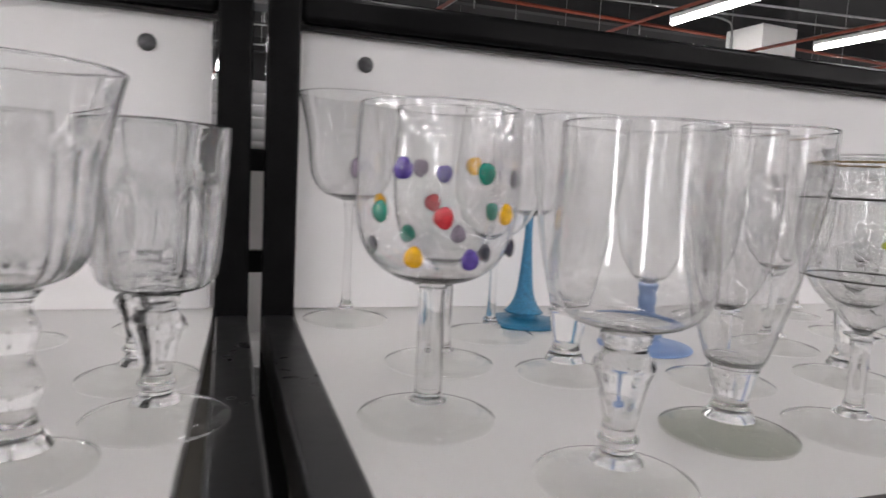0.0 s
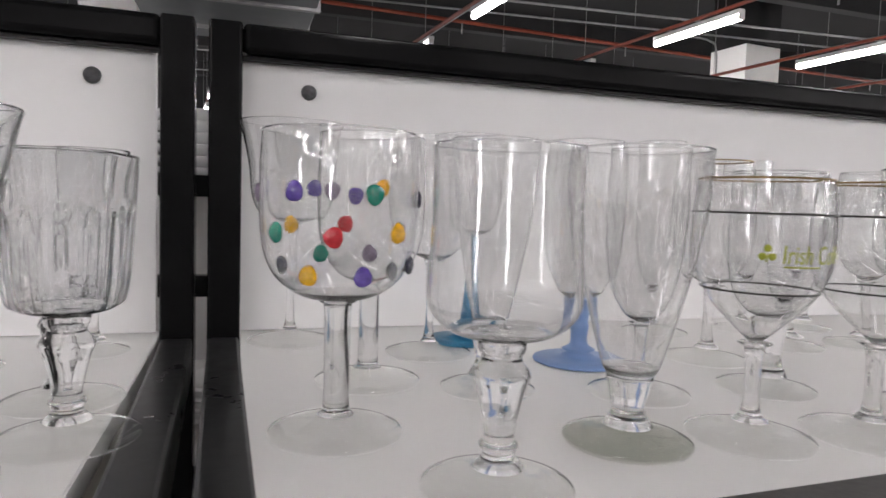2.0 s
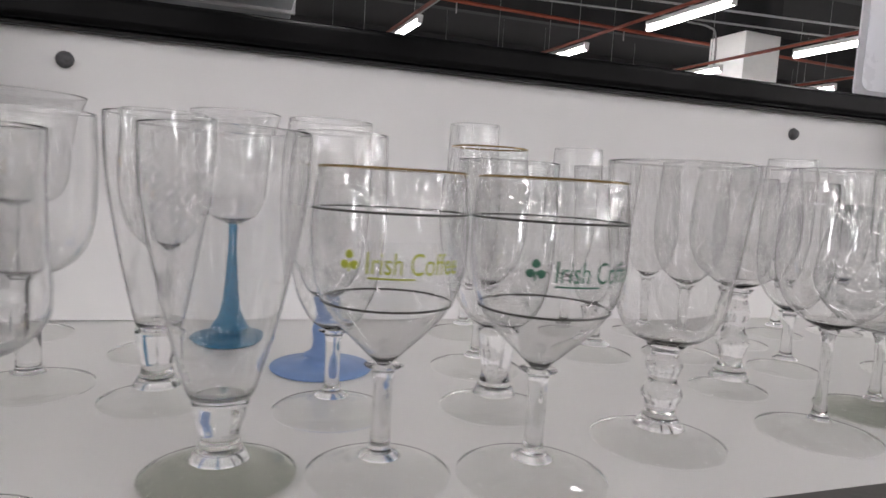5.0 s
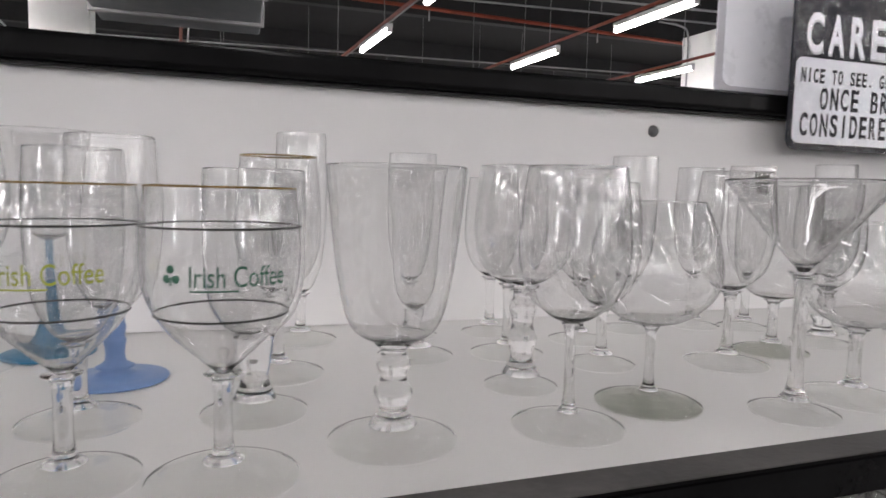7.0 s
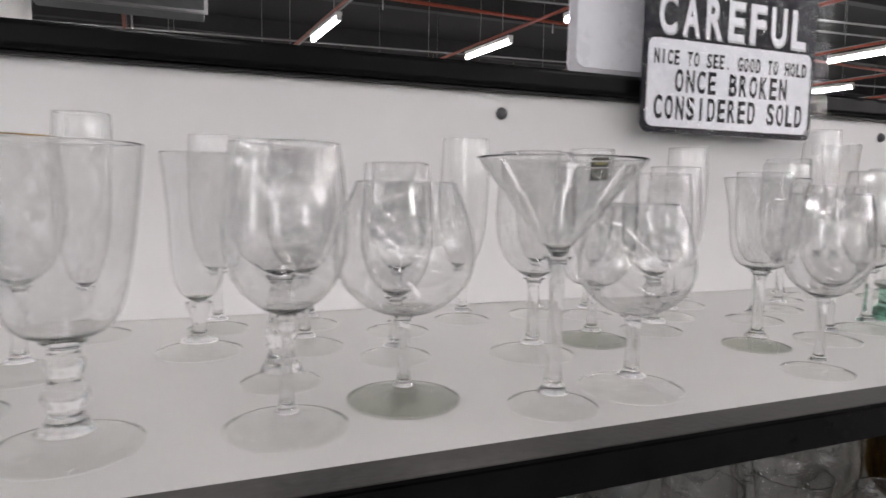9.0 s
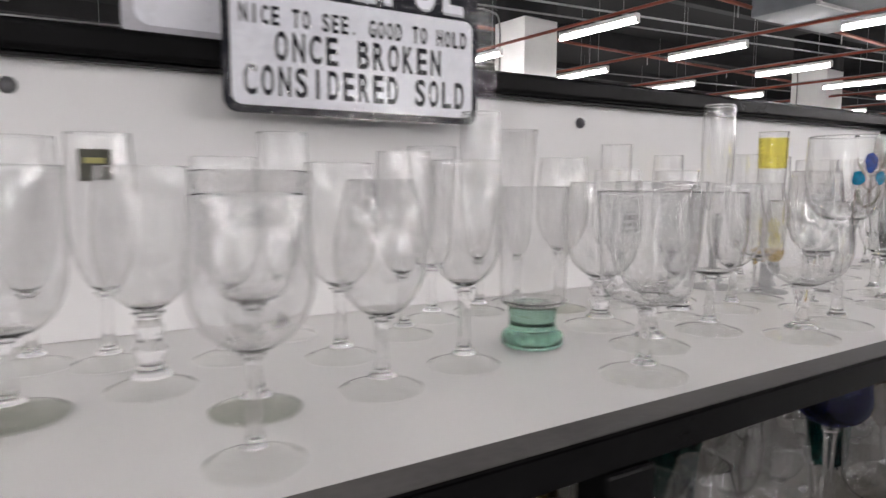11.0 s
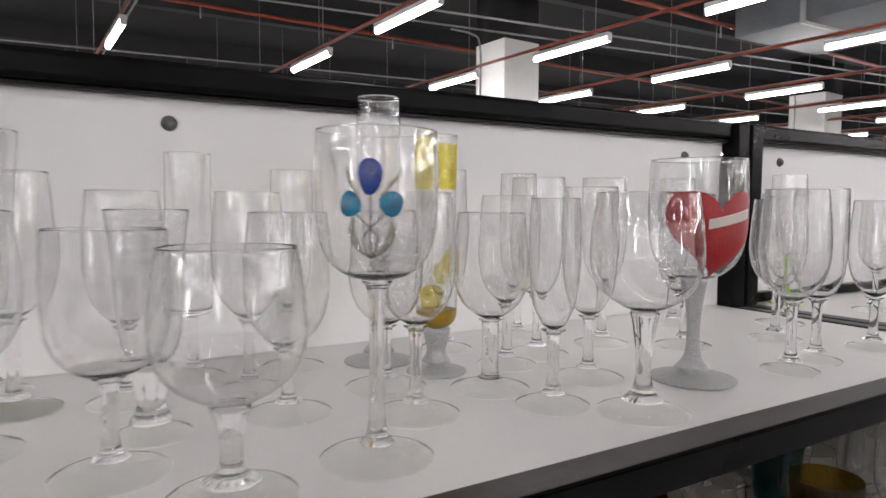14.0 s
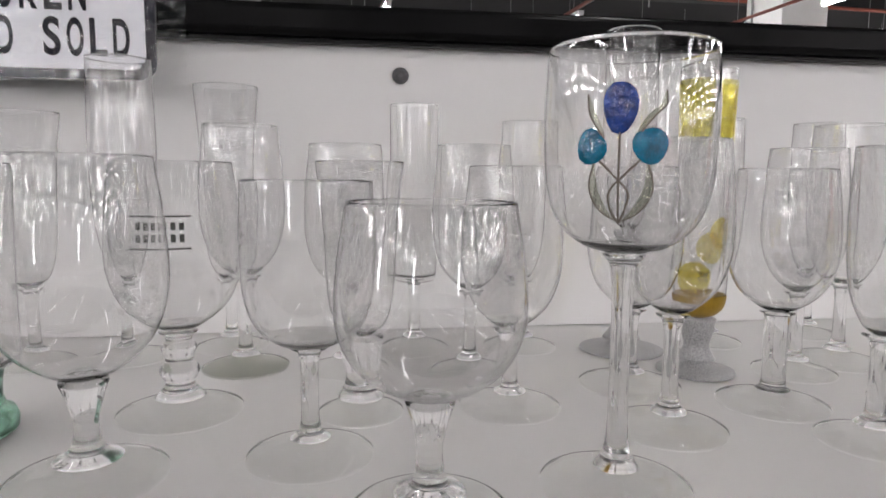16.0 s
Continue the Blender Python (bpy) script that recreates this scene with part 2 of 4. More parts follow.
def wall_with_windows(name, label, a0, a1, windows, place, z0=1.1, z1=3.5):
    """A wall in pieces round its windows; place(u0, u1, v0, v1, za, zb) gives a box along and across the wall."""
    edges = [a0] + [u for w in windows for u in w] + [a1]
    bm = bmesh.new()
    me = bpy.data.meshes.new(name)
    for u0, u1 in zip(edges[::2], edges[1::2]):
        t = place(u0, u1, 0, 0.2, 0, TOP)
        t.to_mesh(me)
        bm.from_mesh(me)
        t.free()
    for u0, u1 in windows:
        for za, zb in ((0, z0), (z1, TOP)):
            t = place(u0, u1, 0, 0.2, za, zb)
            t.to_mesh(me)
            bm.from_mesh(me)
            t.free()
    bpy.data.meshes.remove(me)
    setting(name, bm, WALL, label)
    for i, (u0, u1) in enumerate(windows):
        w = new("window")
        for p in ((u0, u0 + 0.03, z0, z1), (u1 - 0.03, u1, z0, z1), (u0 + 0.03, u1 - 0.03, z0, z0 + 0.07), (u0 + 0.03, u1 - 0.03, z1 - 0.07, z1)):
            part("window_frame", place(p[0], p[1], 0.05, 0.12, p[2], p[3]), FRAME, w, "", False)
        pn = part("pane", place(u0 + 0.03, u1 - 0.03, 0.08, 0.09, z0 + 0.07, z1 - 0.07), PANE, w, "", False)
        pn.visible_shadow = False
        tagged(w, "white framed shop window with daylight behind it", "window", "shop windows", "structure")
        sky = link_mesh("backdrop", place(u0 - 0.1, u1 + 0.1, 0.5, 0.52, z0 - 0.3, z1 + 0.3), SKY, None, False)
        tagged(sky, "pale overcast daylight outside the window", "backdrop", kind="structure")


wall_with_windows("wall_south", "pale painted wall with shop windows behind the aisles", X0, X1, [(-6.2, -5.7), (8.3, 8.85), (15.0, 15.5)], lambda u0, u1, v0, v1, za, zb: box_bm(u0, u1, Y0 - v1, Y0 - v0, za, zb))
wall_with_windows("wall_west", "pale painted side wall with shop windows", Y0, Y1, [(-5.6, -5.0)], lambda u0, u1, v0, v1, za, zb: box_bm(X0 - v1, X0 - v0, u0, u1, za, zb))
setting("wall_east", box_bm(X1, X1 + 0.2, Y0, Y1, 0.0, TOP), BEAM, "dark painted end wall of the hall")
SLANT = -4.8  # the lamp rows lie a little askew to the shelves, degrees


def along(x, y):
    """Place on the lamp grid, which is turned about the point (4.3, 6.2)."""
    a = radians(-SLANT)
    return 4.3 + (x - 4.3) * math.cos(a) - (y - 6.2) * math.sin(a), 6.2 + (x - 4.3) * math.sin(a) + (y - 6.2) * math.cos(a)


def roof_beam(y, z0, z1, w):
    bm = box_bm(X0, X1, y - w / 2, y + w / 2, z0, z1)
    tagged(link_mesh("ceiling_beam", bm, BEAM, None, False), "dark steel beam under the black ceiling", "beam", "ceiling beams", "structure")


for y in (-12.8, -9.4, -6.0, -2.6, 0.8, 4.2, 7.6, 11.0, 14.4, 17.8):
    roof_beam(y, 4.55, 4.9, 0.18)


def lamp_rail(x, y0, y1):
    """A thin pipe from which a row of lamps hangs."""
    e = new("lamp_rail")
    a, b = along(x, y0), along(x, y1)
    part("pipe", tube_bm([(*a, 3.43), (*b, 3.43)], 0.021, 8), RED_PIPE, e, "red oxide painted pipe")
    part("wire_tray", tube_bm([(a[0] + 0.09, a[1], 3.47), (b[0] + 0.09, b[1], 3.47)], 0.012, 6), CONDUIT, e)
    y = y0 + 0.4
    while y < y1:
        p = along(x, y)
        part("hanger", tube_bm([(*p, 3.43), (*p, TOP)], 0.004, 5), CONDUIT, e)
        y += 2.4
    tagged(e, "red oxide pipe with hangers carrying a row of lamps", "lamp rail", "lamp rails")


def tube_lamp():
    e = new("tube_lamp")
    part("housing", box_bm(-0.04, 0.04, -0.61, 0.61, 0.031, 0.08, 0.008), LAMP_WHITE, e)
    part("tube", tube_bm([(0, -0.6, 0.0), (0, 0.6, 0.0)], 0.031, 8), TUBE, e, "glowing white fluorescent tube")
    for y in (-0.605, 0.605):
        part("end_cap", box_bm(-0.03, 0.03, y - 0.012, y + 0.012, -0.025, 0.04, 0.004), LAMP_WHITE, e)
    return tagged(e, "lit white fluorescent tube lamp hung under the pipe", "ceiling lamp", "tube lamps")


ROWS_X = (-9.2, -6.9, -4.65, -2.4, -0.2, 2.02, 4.29, 6.54, 8.85, 11.3, 13.75, 16.2, 18.7, 21.2)
first = None
for x in ROWS_X:
    lamp_rail(x, -14.4 if x > -2.5 else -13.0, 18.4)
    for k in range(14):
        y = 5.6 + 2.4 * (k - 8)
        p = along(x, y)
        if y > 18 or (x == -0.2 and 5 < y < 8.5):
            continue
        m = pose(*p, 3.3, 0, 0, -SLANT)
        if first is None:
            first = tube_lamp()
            first.matrix_basis = m
        else:
            copy_thing(first, m)


def column(x, y, w, turn):
    e = new("column")
    e.matrix_basis = pose(x, y, 0, 0, 0, turn)
    part("shaft", box_bm(-w / 2, w / 2, -w / 2, w / 2, 0, 4.05, 0.01), COLUMN, e)
    part("capital", box_bm(-w / 2 + 0.01, w / 2 - 0.01, -w / 2 + 0.01, w / 2 - 0.01, 4.05, TOP), CEILING, e, "black painted top of the column")
    part("conduit", tube_bm(curve_of([(-w / 2 - 0.5, w / 2, 4.25), (-w / 2 - 0.15, w / 2 - 0.1, 4.2), (-w / 2 - 0.03, w / 2 - 0.15, 4.0), (-w / 2 - 0.03, w / 2 - 0.15, 3.0)], 12), 0.015), CONDUIT, e)
    tagged(e, "square white painted concrete column with a black top", "column", "hall columns")


column(7.55, 8.45, 0.72, 5)
column(-1.68, 8.45, 0.6, 5)
column(16.3, 8.6, 0.8, 5)


def duct(x0, x1, y0, y1, z0, z1, ribs):
    e = new("air_duct")
    part("casing", box_bm(x0, x1, y0, y1, z0, z1, 0.02), DUCT, e)
    for i in range(ribs):
        y = y0 + (i + 0.5) * (y1 - y0) / ribs
        part("flange", box_bm(x0 - 0.03, x1 + 0.03, y - 0.03, y + 0.03, z0 - 0.03, z1 + 0.03, 0.004), CONDUIT, e, "pale flange joint")
    tagged(e, "galvanised grey sheet metal air duct under the ceiling", "air duct", "air ducts")


duct(-1.15, 0.5, 4.6, 7.72, 3.22, 3.95, 3)
duct(9.3, 11.2, -4.0, 5.6, 3.75, 4.4, 5)
for y, z in ((5.1, 3.9), (9.2, 4.2), (2.4, 4.1)):
    e = new("sprinkler_pipe")
    part("pipe", tube_bm([(X0 + 0.5, y - 0.9, z), (X1 - 0.5, y + 1.6, z)], 0.03, 8), RED_PIPE if y > 5 else BEAM, e)
    for x in range(-9, 25, 3):
        part("drop", tube_bm([(x, y - 0.9 + 2.5 * (x - X0 - 0.5) / (X1 - X0 - 1), z), (x, y - 0.9 + 2.5 * (x - X0 - 0.5) / (X1 - X0 - 1), z - 0.18)], 0.012, 6), CONDUIT, e)
    tagged(e, "long sprinkler pipe with short drops under the black ceiling", "pipe", "sprinkler pipes")

# ---- the shelving ----
BACK, SHELF = 0.594, 1.262


def front_y(x):
    return 0.110 + 0.024 * x


def rail_between(a, b, w, h):
    """A square bar lying between two points (its top back edge line), w deep towards -y, h high."""
    bm = bmesh.new()
    vs = []
    for p in (a, b):
        for dy, dz in ((0, 0), (-w, 0), (-w, -h), (0, -h)):
            vs.append(bm.verts.new((p[0], p[1] + dy, p[2] + dz)))
    for k in range(4):
        bm.faces.new((vs[k], vs[(k + 1) % 4], vs[4 + (k + 1) % 4], vs[4 + k]))
    bm.faces.new(vs[3::-1])
    bm.faces.new(vs[4:])
    bmesh.ops.recalc_face_normals(bm, faces=bm.faces[:])
    bmesh.ops.bevel(bm, geom=bm.edges[:], offset=min(0.003, h * 0.3), segments=2, affect="EDGES")
    return bm


def skew(bm):
    """Side rails run slightly askew to the back."""
    for v in bm.verts:
        v.co.x += 0.03 * (0.56 - v.co.y)
    return bm


def board_bm(x0, x1, y1, z0, z1):
    """A board that follows the front rail."""
    bm = box_bm(x0, x1, 0, y1, z0, z1)
    for v in bm.verts:
        if v.co.y < y1 - 0.01:
            v.co.y = front_y(v.co.x) - 0.003
    bmesh.ops.bevel(bm, geom=bm.edges[:], offset=0.001, segments=2, affect="EDGES")
    return bm


def bolt_bm(x, z):
    prof = [(0, 0.0075), (0.004, 0.007), (0.0065, 0.005), (0.0075, 0.002), (0.0085, 0.0015), (0.0088, 0)]
    bm = lathe(prof, 12)
    bmesh.ops.transform(bm, matrix=pose(x, BACK - 0.0005, z, 90, 0, 0), verts=bm.verts[:])
    return bm


def shelving_unit(x0, x1, bolts, mids, label):
    """Steel frame from x0 to x1 (outer faces) with white boards."""
    e = new("shelving_unit")
    w = 0.033
    for x in (x0, x1 - w):
        part("post", box_bm(x, x + w, 0.56, 0.595, 0, 1.592, 0.003), BLACK_STEEL, e)
        part("side_rail", skew(box_bm(x + 0.001, x + w - 0.001, front_y(x) + 0.002, 0.559, SHELF - 0.036, SHELF + 0.001, 0.003)), WORN_STEEL, e, "scuffed black side rail")
        part("lower_side_rail", box_bm(x + 0.001, x + w - 0.001, front_y(x) + 0.002, 0.559, 0.93, 0.965, 0.003), WORN_STEEL, e)
        part("front_post", box_bm(x, x + w, front_y(x) - 0.035, front_y(x), 0, SHELF - 0.0235, 0.003), BLACK_STEEL, e)
    for x in mids:
        part("front_post", box_bm(x, x + 0.05, front_y(x) - 0.033, front_y(x) - 0.003, 0, SHELF - 0.0235, 0.003), BLACK_STEEL, e)
    part("top_rail", box_bm(x0 + w, x1 - w, 0.570, 0.606, 1.5625, 1.594, 0.007, 4), BLACK_STEEL, e)
    part("rail_lip", box_bm(x0 + w, x1 - w, 0.580, 0.5925, 1.5575, 1.562, 0.0015), WORN_STEEL, e)
    part("front_rail", rail_between((x0, front_y(x0), SHELF + 0.004), (x1, front_y(x1), SHELF + 0.004), 0.03, 0.028), BLACK_STEEL, e, "glossy black front rail")
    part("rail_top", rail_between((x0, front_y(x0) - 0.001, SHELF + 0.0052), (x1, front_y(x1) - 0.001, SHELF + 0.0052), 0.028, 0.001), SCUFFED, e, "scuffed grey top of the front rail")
    board = part("back_board", box_bm(x0 + w + 0.007 * (x0 < -1), x1 - w - 0.007 * (x0 < -1), BACK, BACK + 0.012, SHELF + 0.001, 1.562), BACK_BOARD, e, "white back board", False)
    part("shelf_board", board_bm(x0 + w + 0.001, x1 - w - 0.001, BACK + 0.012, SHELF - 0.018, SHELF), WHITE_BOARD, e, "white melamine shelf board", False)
    part("lower_back_board", box_bm(x0 + w, x1 - w, BACK, BACK + 0.012, 0.97, SHELF - 0.02), LOW_BOARD, e, "lower back board, toned grey for the shade under the shelf", False)
    part("lower_shelf_board", board_bm(x0 + w + 0.001, x1 - w - 0.001, BACK - 0.001, 0.947, 0.965), LOW_BOARD, e, "lower shelf board, toned grey for the shade under the shelf", False)
    part("lower_front_rail", rail_between((x0, front_y(x0), 0.968), (x1, front_y(x1), 0.968), 0.03, 0.033), WORN_STEEL, e)
    for x in bolts:
        part("bolt", bolt_bm(x, 1.53), BOLT, board)
    return tagged(e, label, "shelf", "glassware shelving")


shelving_unit(-0.187, 2.562, (-0.083, 0.839, 1.6, 2.43), (1.185,), "black steel shelving unit with white back board, full of glasses")
shelving_unit(-1.9, -0.2, (-0.3, -1.2), (), "black steel shelving unit holding cut crystal glasses")
shelving_unit(2.568, 4.6, (2.7, 3.5, 4.3), (), "black steel shelving unit with more wine glasses")

tagged(link_mesh("back_skirting", box_bm(2.602, 4.566, 0.572, 0.592, SHELF + 0.001, SHELF + 0.02, 0.003), BLACK_STEEL), "black strip along the back of a shelf", "trim", kind="structure")

# ---- glassware ----
BOWLS = {  # outline of the bowl: height share, radius share
    "wine": [(0, 0.1), (0.05, 0.42), (0.18, 0.8), (0.4, 1.0), (0.7, 0.98), (1, 0.88)],
    "balloon": [(0, 0.1), (0.07, 0.52), (0.24, 0.88), (0.45, 1.0), (0.75, 0.9), (1, 0.7)],
    "goblet": [(0, 0.12), (0.04, 0.5), (0.16, 0.82), (0.36, 0.97), (0.7, 1.0), (1, 0.97)],
    "pilsner": [(0, 0.34), (0.08, 0.46), (0.4, 0.74), (0.75, 0.96), (1, 1.0)],
    "flute": [(0, 0.15), (0.06, 0.5), (0.25, 0.85), (0.6, 0.98), (1, 0.92)],
    "martini": [(0, 0.05), (0.04, 0.1), (0.5, 0.54), (1, 1.0)],
    "bucket": [(0, 0.25), (0.05, 0.68), (0.14, 0.84), (0.5, 0.93), (1, 1.0)],
    "brandy": [(0, 0.25), (0.05, 0.7), (0.16, 0.96), (0.3, 1.0), (0.5, 0.965), (0.75, 0.95), (1, 0.965)],
    "coffee": [(0, 0.08), (0.1, 0.34), (0.25, 0.7), (0.42, 0.93), (0.6, 1.0), (0.8, 0.99), (1, 0.93)],
    "bell": [(0, 0.16), (0.08, 0.55), (0.25, 0.74), (0.6, 0.82), (0.85, 0.92), (1, 1.0)],
    "column": [(0, 0.2), (0.025, 0.7), (0.09, 0.98), (0.3, 1.0), (0.6, 0.92), (1, 0.98)],
    "tulip": [(0, 0.16), (0.05, 0.5), (0.16, 0.7), (0.4, 0.83), (0.75, 0.94), (1, 1.0)],
    "straight": [(0, 0.8), (0.04, 0.93), (0.3, 0.97), (1, 1.0)],
}
STEMS = {  # height share, radius in metres
    "thin": [(0, 0.008), (0.12, 0.0046), (0.5, 0.0036), (0.88, 0.0042), (1, 0.007)],
    "plain": [(0, 0.012), (0.12, 0.0062), (0.5, 0.0052), (0.9, 0.006), (1, 0.011)],
    "pipe": [(0, 0.012), (0.06, 0.0086), (0.5, 0.0082), (0.94, 0.0086), (1, 0.012)],
    "baluster": [(0, 0.014), (0.1, 0.0085), (0.18, 0.0105), (0.26, 0.008), (0.6, 0.0125), (0.74, 0.0155), (0.86, 0.0105), (0.93, 0.0125), (1, 0.013)],
    "ribbed": [(0, 0.016), (0.1, 0.0088), (0.3, 0.008), (0.45, 0.0092), (0.55, 0.008), (0.7, 0.0092), (0.8, 0.008), (0.92, 0.0095), (1, 0.0105)],
    "knob": [(0, 0.017), (0.2, 0.0095), (0.4, 0.0135), (0.58, 0.009), (0.75, 0.012), (0.9, 0.0085), (1, 0.013)],
    "taper": [(0, 0.018), (0.15, 0.0085), (0.45, 0.0065), (0.75, 0.009), (1, 0.0125)],
    "trumpet": [(0, 0.021), (0.08, 0.0145), (0.22, 0.0092), (0.5, 0.0062), (0.8, 0.0042), (1, 0.0045)],
    "stub": [(0, 0.016), (0.3, 0.0105), (0.6, 0.0125), (1, 0.015)],
}


def bowl_outline(kind, radius, z0, z1, n=26):
    return [(max(0.0015, p.x * radius), z0 + (z1 - z0) * p.y) for p in curve_of([(r, h, 0) for h, r in BOWLS[kind]], n)]


def radius_at(kind, radius, z0, z1, z):
    pts = bowl_outline(kind, radius, z0, z1, 60)
    for (r0, a), (r1, b) in zip(pts, pts[1:]):
        if a <= z <= b:
            return r0 + (r1 - r0) * (z - a) / max(1e-6, b - a)
    return pts[-1][0]


def bowl_bm(kind, radius, z0, z1, wall=0.0008, base=0.004, seg=44, flutes=0):
    outer = bowl_outline(kind, radius, z0, z1)
    thin = lambda z: wall * (1 if z < z1 - 0.012 else 0.55 + 0.45 * (z1 - z) / 0.012)
    inner = [(max(0.0, r - thin(z)), z) for r, z in outer if z > z0 + base][::-1]
    rim = [(outer[-1][0] - wall * 0.27, z1 + wall * 0.22)]
    k = outer[-2][0] + (outer[-1][0] - outer[-2][0]) * 0.7, z1 - 0.0014
    outer.insert(-1, k)
    inner.insert(1, (k[0] - thin(k[1]), k[1]))
    prof = [(0, z0)] + outer + rim + inner + [(inner[-1][0] * 0.8, inner[-1][1] - base * 0.2), (inner[-1][0] * 0.5, inner[-1][1] - base * 0.38), (inner[-1][0] * 0.2, inner[-1][1] - base * 0.46), (0, inner[-1][1] - base * 0.47)]
    # a fine row above the rim's underside keeps the lip sharp
    return lathe(prof, flutes * 6 if flutes else seg, 0.075, flutes, (z0 + 0.04 * (z1 - z0), z0 + 0.62 * (z1 - z0)))


def foot_bm(radius, top, stem_r, seg=44):
    prof = [(0, 0.0011), (radius * 0.6, 0.0008), (radius * 0.93, 0.0), (radius * 0.99, 0.0004), (radius, 0.0013), (radius * 0.985, 0.0023), (radius * 0.7, 0.0036), (radius * 0.4, 0.0052), (radius * 0.25, top * 0.8), (stem_r, top), (0, top)]
    return lathe(prof, seg)


LABELS = {
    "wine": "clear wine glass with a rounded bowl on a stem", "balloon": "clear balloon wine glass with a wide round bowl",
    "goblet": "clear goblet with a deep upright bowl", "pilsner": "clear footed beer glass with a tapered bowl",
    "flute": "clear narrow champagne flute on a stem", "martini": "clear martini glass with a cone shaped bowl",
    "bucket": "clear glass with straight flared sides on a stem", "brandy": "clear heavy goblet with a waisted bowl",
    "coffee": "clear tulip shaped goblet with dark rings", "bell": "clear stemmed glass with a flared rim", "tulip": "clear goblet with tapered sides and a thick base", "straight": "clear straight sided tumbler", "column": "tall straight sided flute",
}


def stemware(x, y, foot, h, bowl, bz, kind, stem="plain", name="wine_glass", bowl_mat=None, stem_mat=None, foot_mat=None, label="", flutes=0, group="clear glasses", seg=44, base=None, wall=0.0008):
    """A glass on a stem, standing at x, y: foot and bowl radius, height, height of the bowl's underside."""
    e = new(name)
    e.location = (x, y, base if base is not None else SHELF + 0.0003)
    e.rotation_euler = (0, 0, random.uniform(0, 6.28))
    top = min(0.012, bz * 0.25)
    st = STEMS[stem]
    if flutes:
        wall = 0.0026
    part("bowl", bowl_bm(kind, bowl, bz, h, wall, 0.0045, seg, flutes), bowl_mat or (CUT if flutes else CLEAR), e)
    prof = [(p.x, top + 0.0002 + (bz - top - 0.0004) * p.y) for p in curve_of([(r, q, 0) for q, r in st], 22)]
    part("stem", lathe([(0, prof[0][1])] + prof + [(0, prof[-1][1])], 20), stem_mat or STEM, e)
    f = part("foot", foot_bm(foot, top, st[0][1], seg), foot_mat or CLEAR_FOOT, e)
    if foot_mat in (None, GREY_FOOT):
        f.data.materials.append(STEM)
        for p in f.data.polygons:
            if math.hypot(p.center.x, p.center.y) > foot * 0.97 or math.hypot(p.center.x, p.center.y) < foot * 0.24:
                p.material_index = 1
    return tagged(e, label or LABELS[kind], "glass", group)


def wrap(e, kind, radius, z0, z1, points, offset=0.0004):
    """Places (angle in degrees, height) on the bowl's outside."""
    out = []
    for a, z in points:
        r = radius_at(kind, radius, z0, z1, z) + offset
        out.append(Vector((r * math.cos(radians(a)), r * math.sin(radians(a)), z)))
    return out


def ring_on(e, kind, radius, z0, z1, z, mat, thick=0.0006, name="painted_ring"):
    r = radius_at(kind, radius, z0, z1, z)
    bm = bmesh.new()
    n = 64
    rows = [(r - 0.0002, z - thick), (r + 0.0004, z - thick), (r + 0.0004, z + thick), (r - 0.0002, z + thick)]
    vs = [[bm.verts.new((q * math.cos(2 * math.pi * i / n), q * math.sin(2 * math.pi * i / n), w)) for i in range(n)] for q, w in rows]
    for k in range(4):
        a, b = vs[k], vs[(k + 1) % 4]
        for i in range(n):
            bm.faces.new((a[i], a[(i + 1) % n], b[(i + 1) % n], b[i]))
    return part(name, bm, mat, e)


def blob_on(e, kind, radius, z0, z1, angle, z, w, h, mat, name, depth=0.0022, label=""):
    """A low dome on the bowl, w and h across."""
    bm = bmesh.new()
    bmesh.ops.create_uvsphere(bm, u_segments=14, v_segments=10, radius=1)
    c = wrap(e, kind, radius, z0, z1, [(angle, z)], 0.0003)[0]
    for v in bm.verts:
        p = v.co.copy()
        wob = 1 + 0.06 * math.sin(3 * math.atan2(p.y, p.x) + angle)
        v.co = Vector((depth * p.z, w / 2 * p.x * wob, h / 2 * p.y * wob))
    bmesh.ops.transform(bm, matrix=Matrix.Translation(c) @ pose(0, 0, 0, 0, 0, angle), verts=bm.verts[:])
    return part(name, bm, mat, e, label)


def patch_on(e, kind, radius, z0, z1, outline, centre, mat, name, offset=0.0005, label="", rings=6):
    """A thin painted patch on the bowl; outline: (arc metres, height metres) about the centre (degrees, height)."""
    bm = bmesh.new()
    a0, zc = centre
    layers = []
    for k in range(rings + 1):
        s = k / rings
        row = []
        for u, v in outline:
            z = zc + v * s
            r = radius_at(kind, radius, z0, z1, z)
            row.append((a0 + math.degrees(u * s / max(r, 0.01)), z))
        layers.append(wrap(e, kind, radius, z0, z1, row if k else row[:1], offset))
    rows = [[bm.verts.new(p) for p in layer] for layer in layers]
    n = len(outline)
    for i in range(n):
        j = (i + 1) % n
        bm.faces.new((rows[0][0], rows[1][i], rows[1][j]))
        for a, b in zip(rows[1:], rows[2:]):
            bm.faces.new((a[i], b[i], b[j], a[j]))
    ex = bmesh.ops.extrude_face_region(bm, geom=bm.faces[:])
    for v in [g for g in ex["geom"] if isinstance(g, bmesh.types.BMVert)]:
        d = Vector((v.co.x, v.co.y, 0)).normalized()
        v.co -= d * 0.0004
    bmesh.ops.recalc_face_normals(bm, faces=bm.faces[:])
    return part(name, bm, mat, e, label)


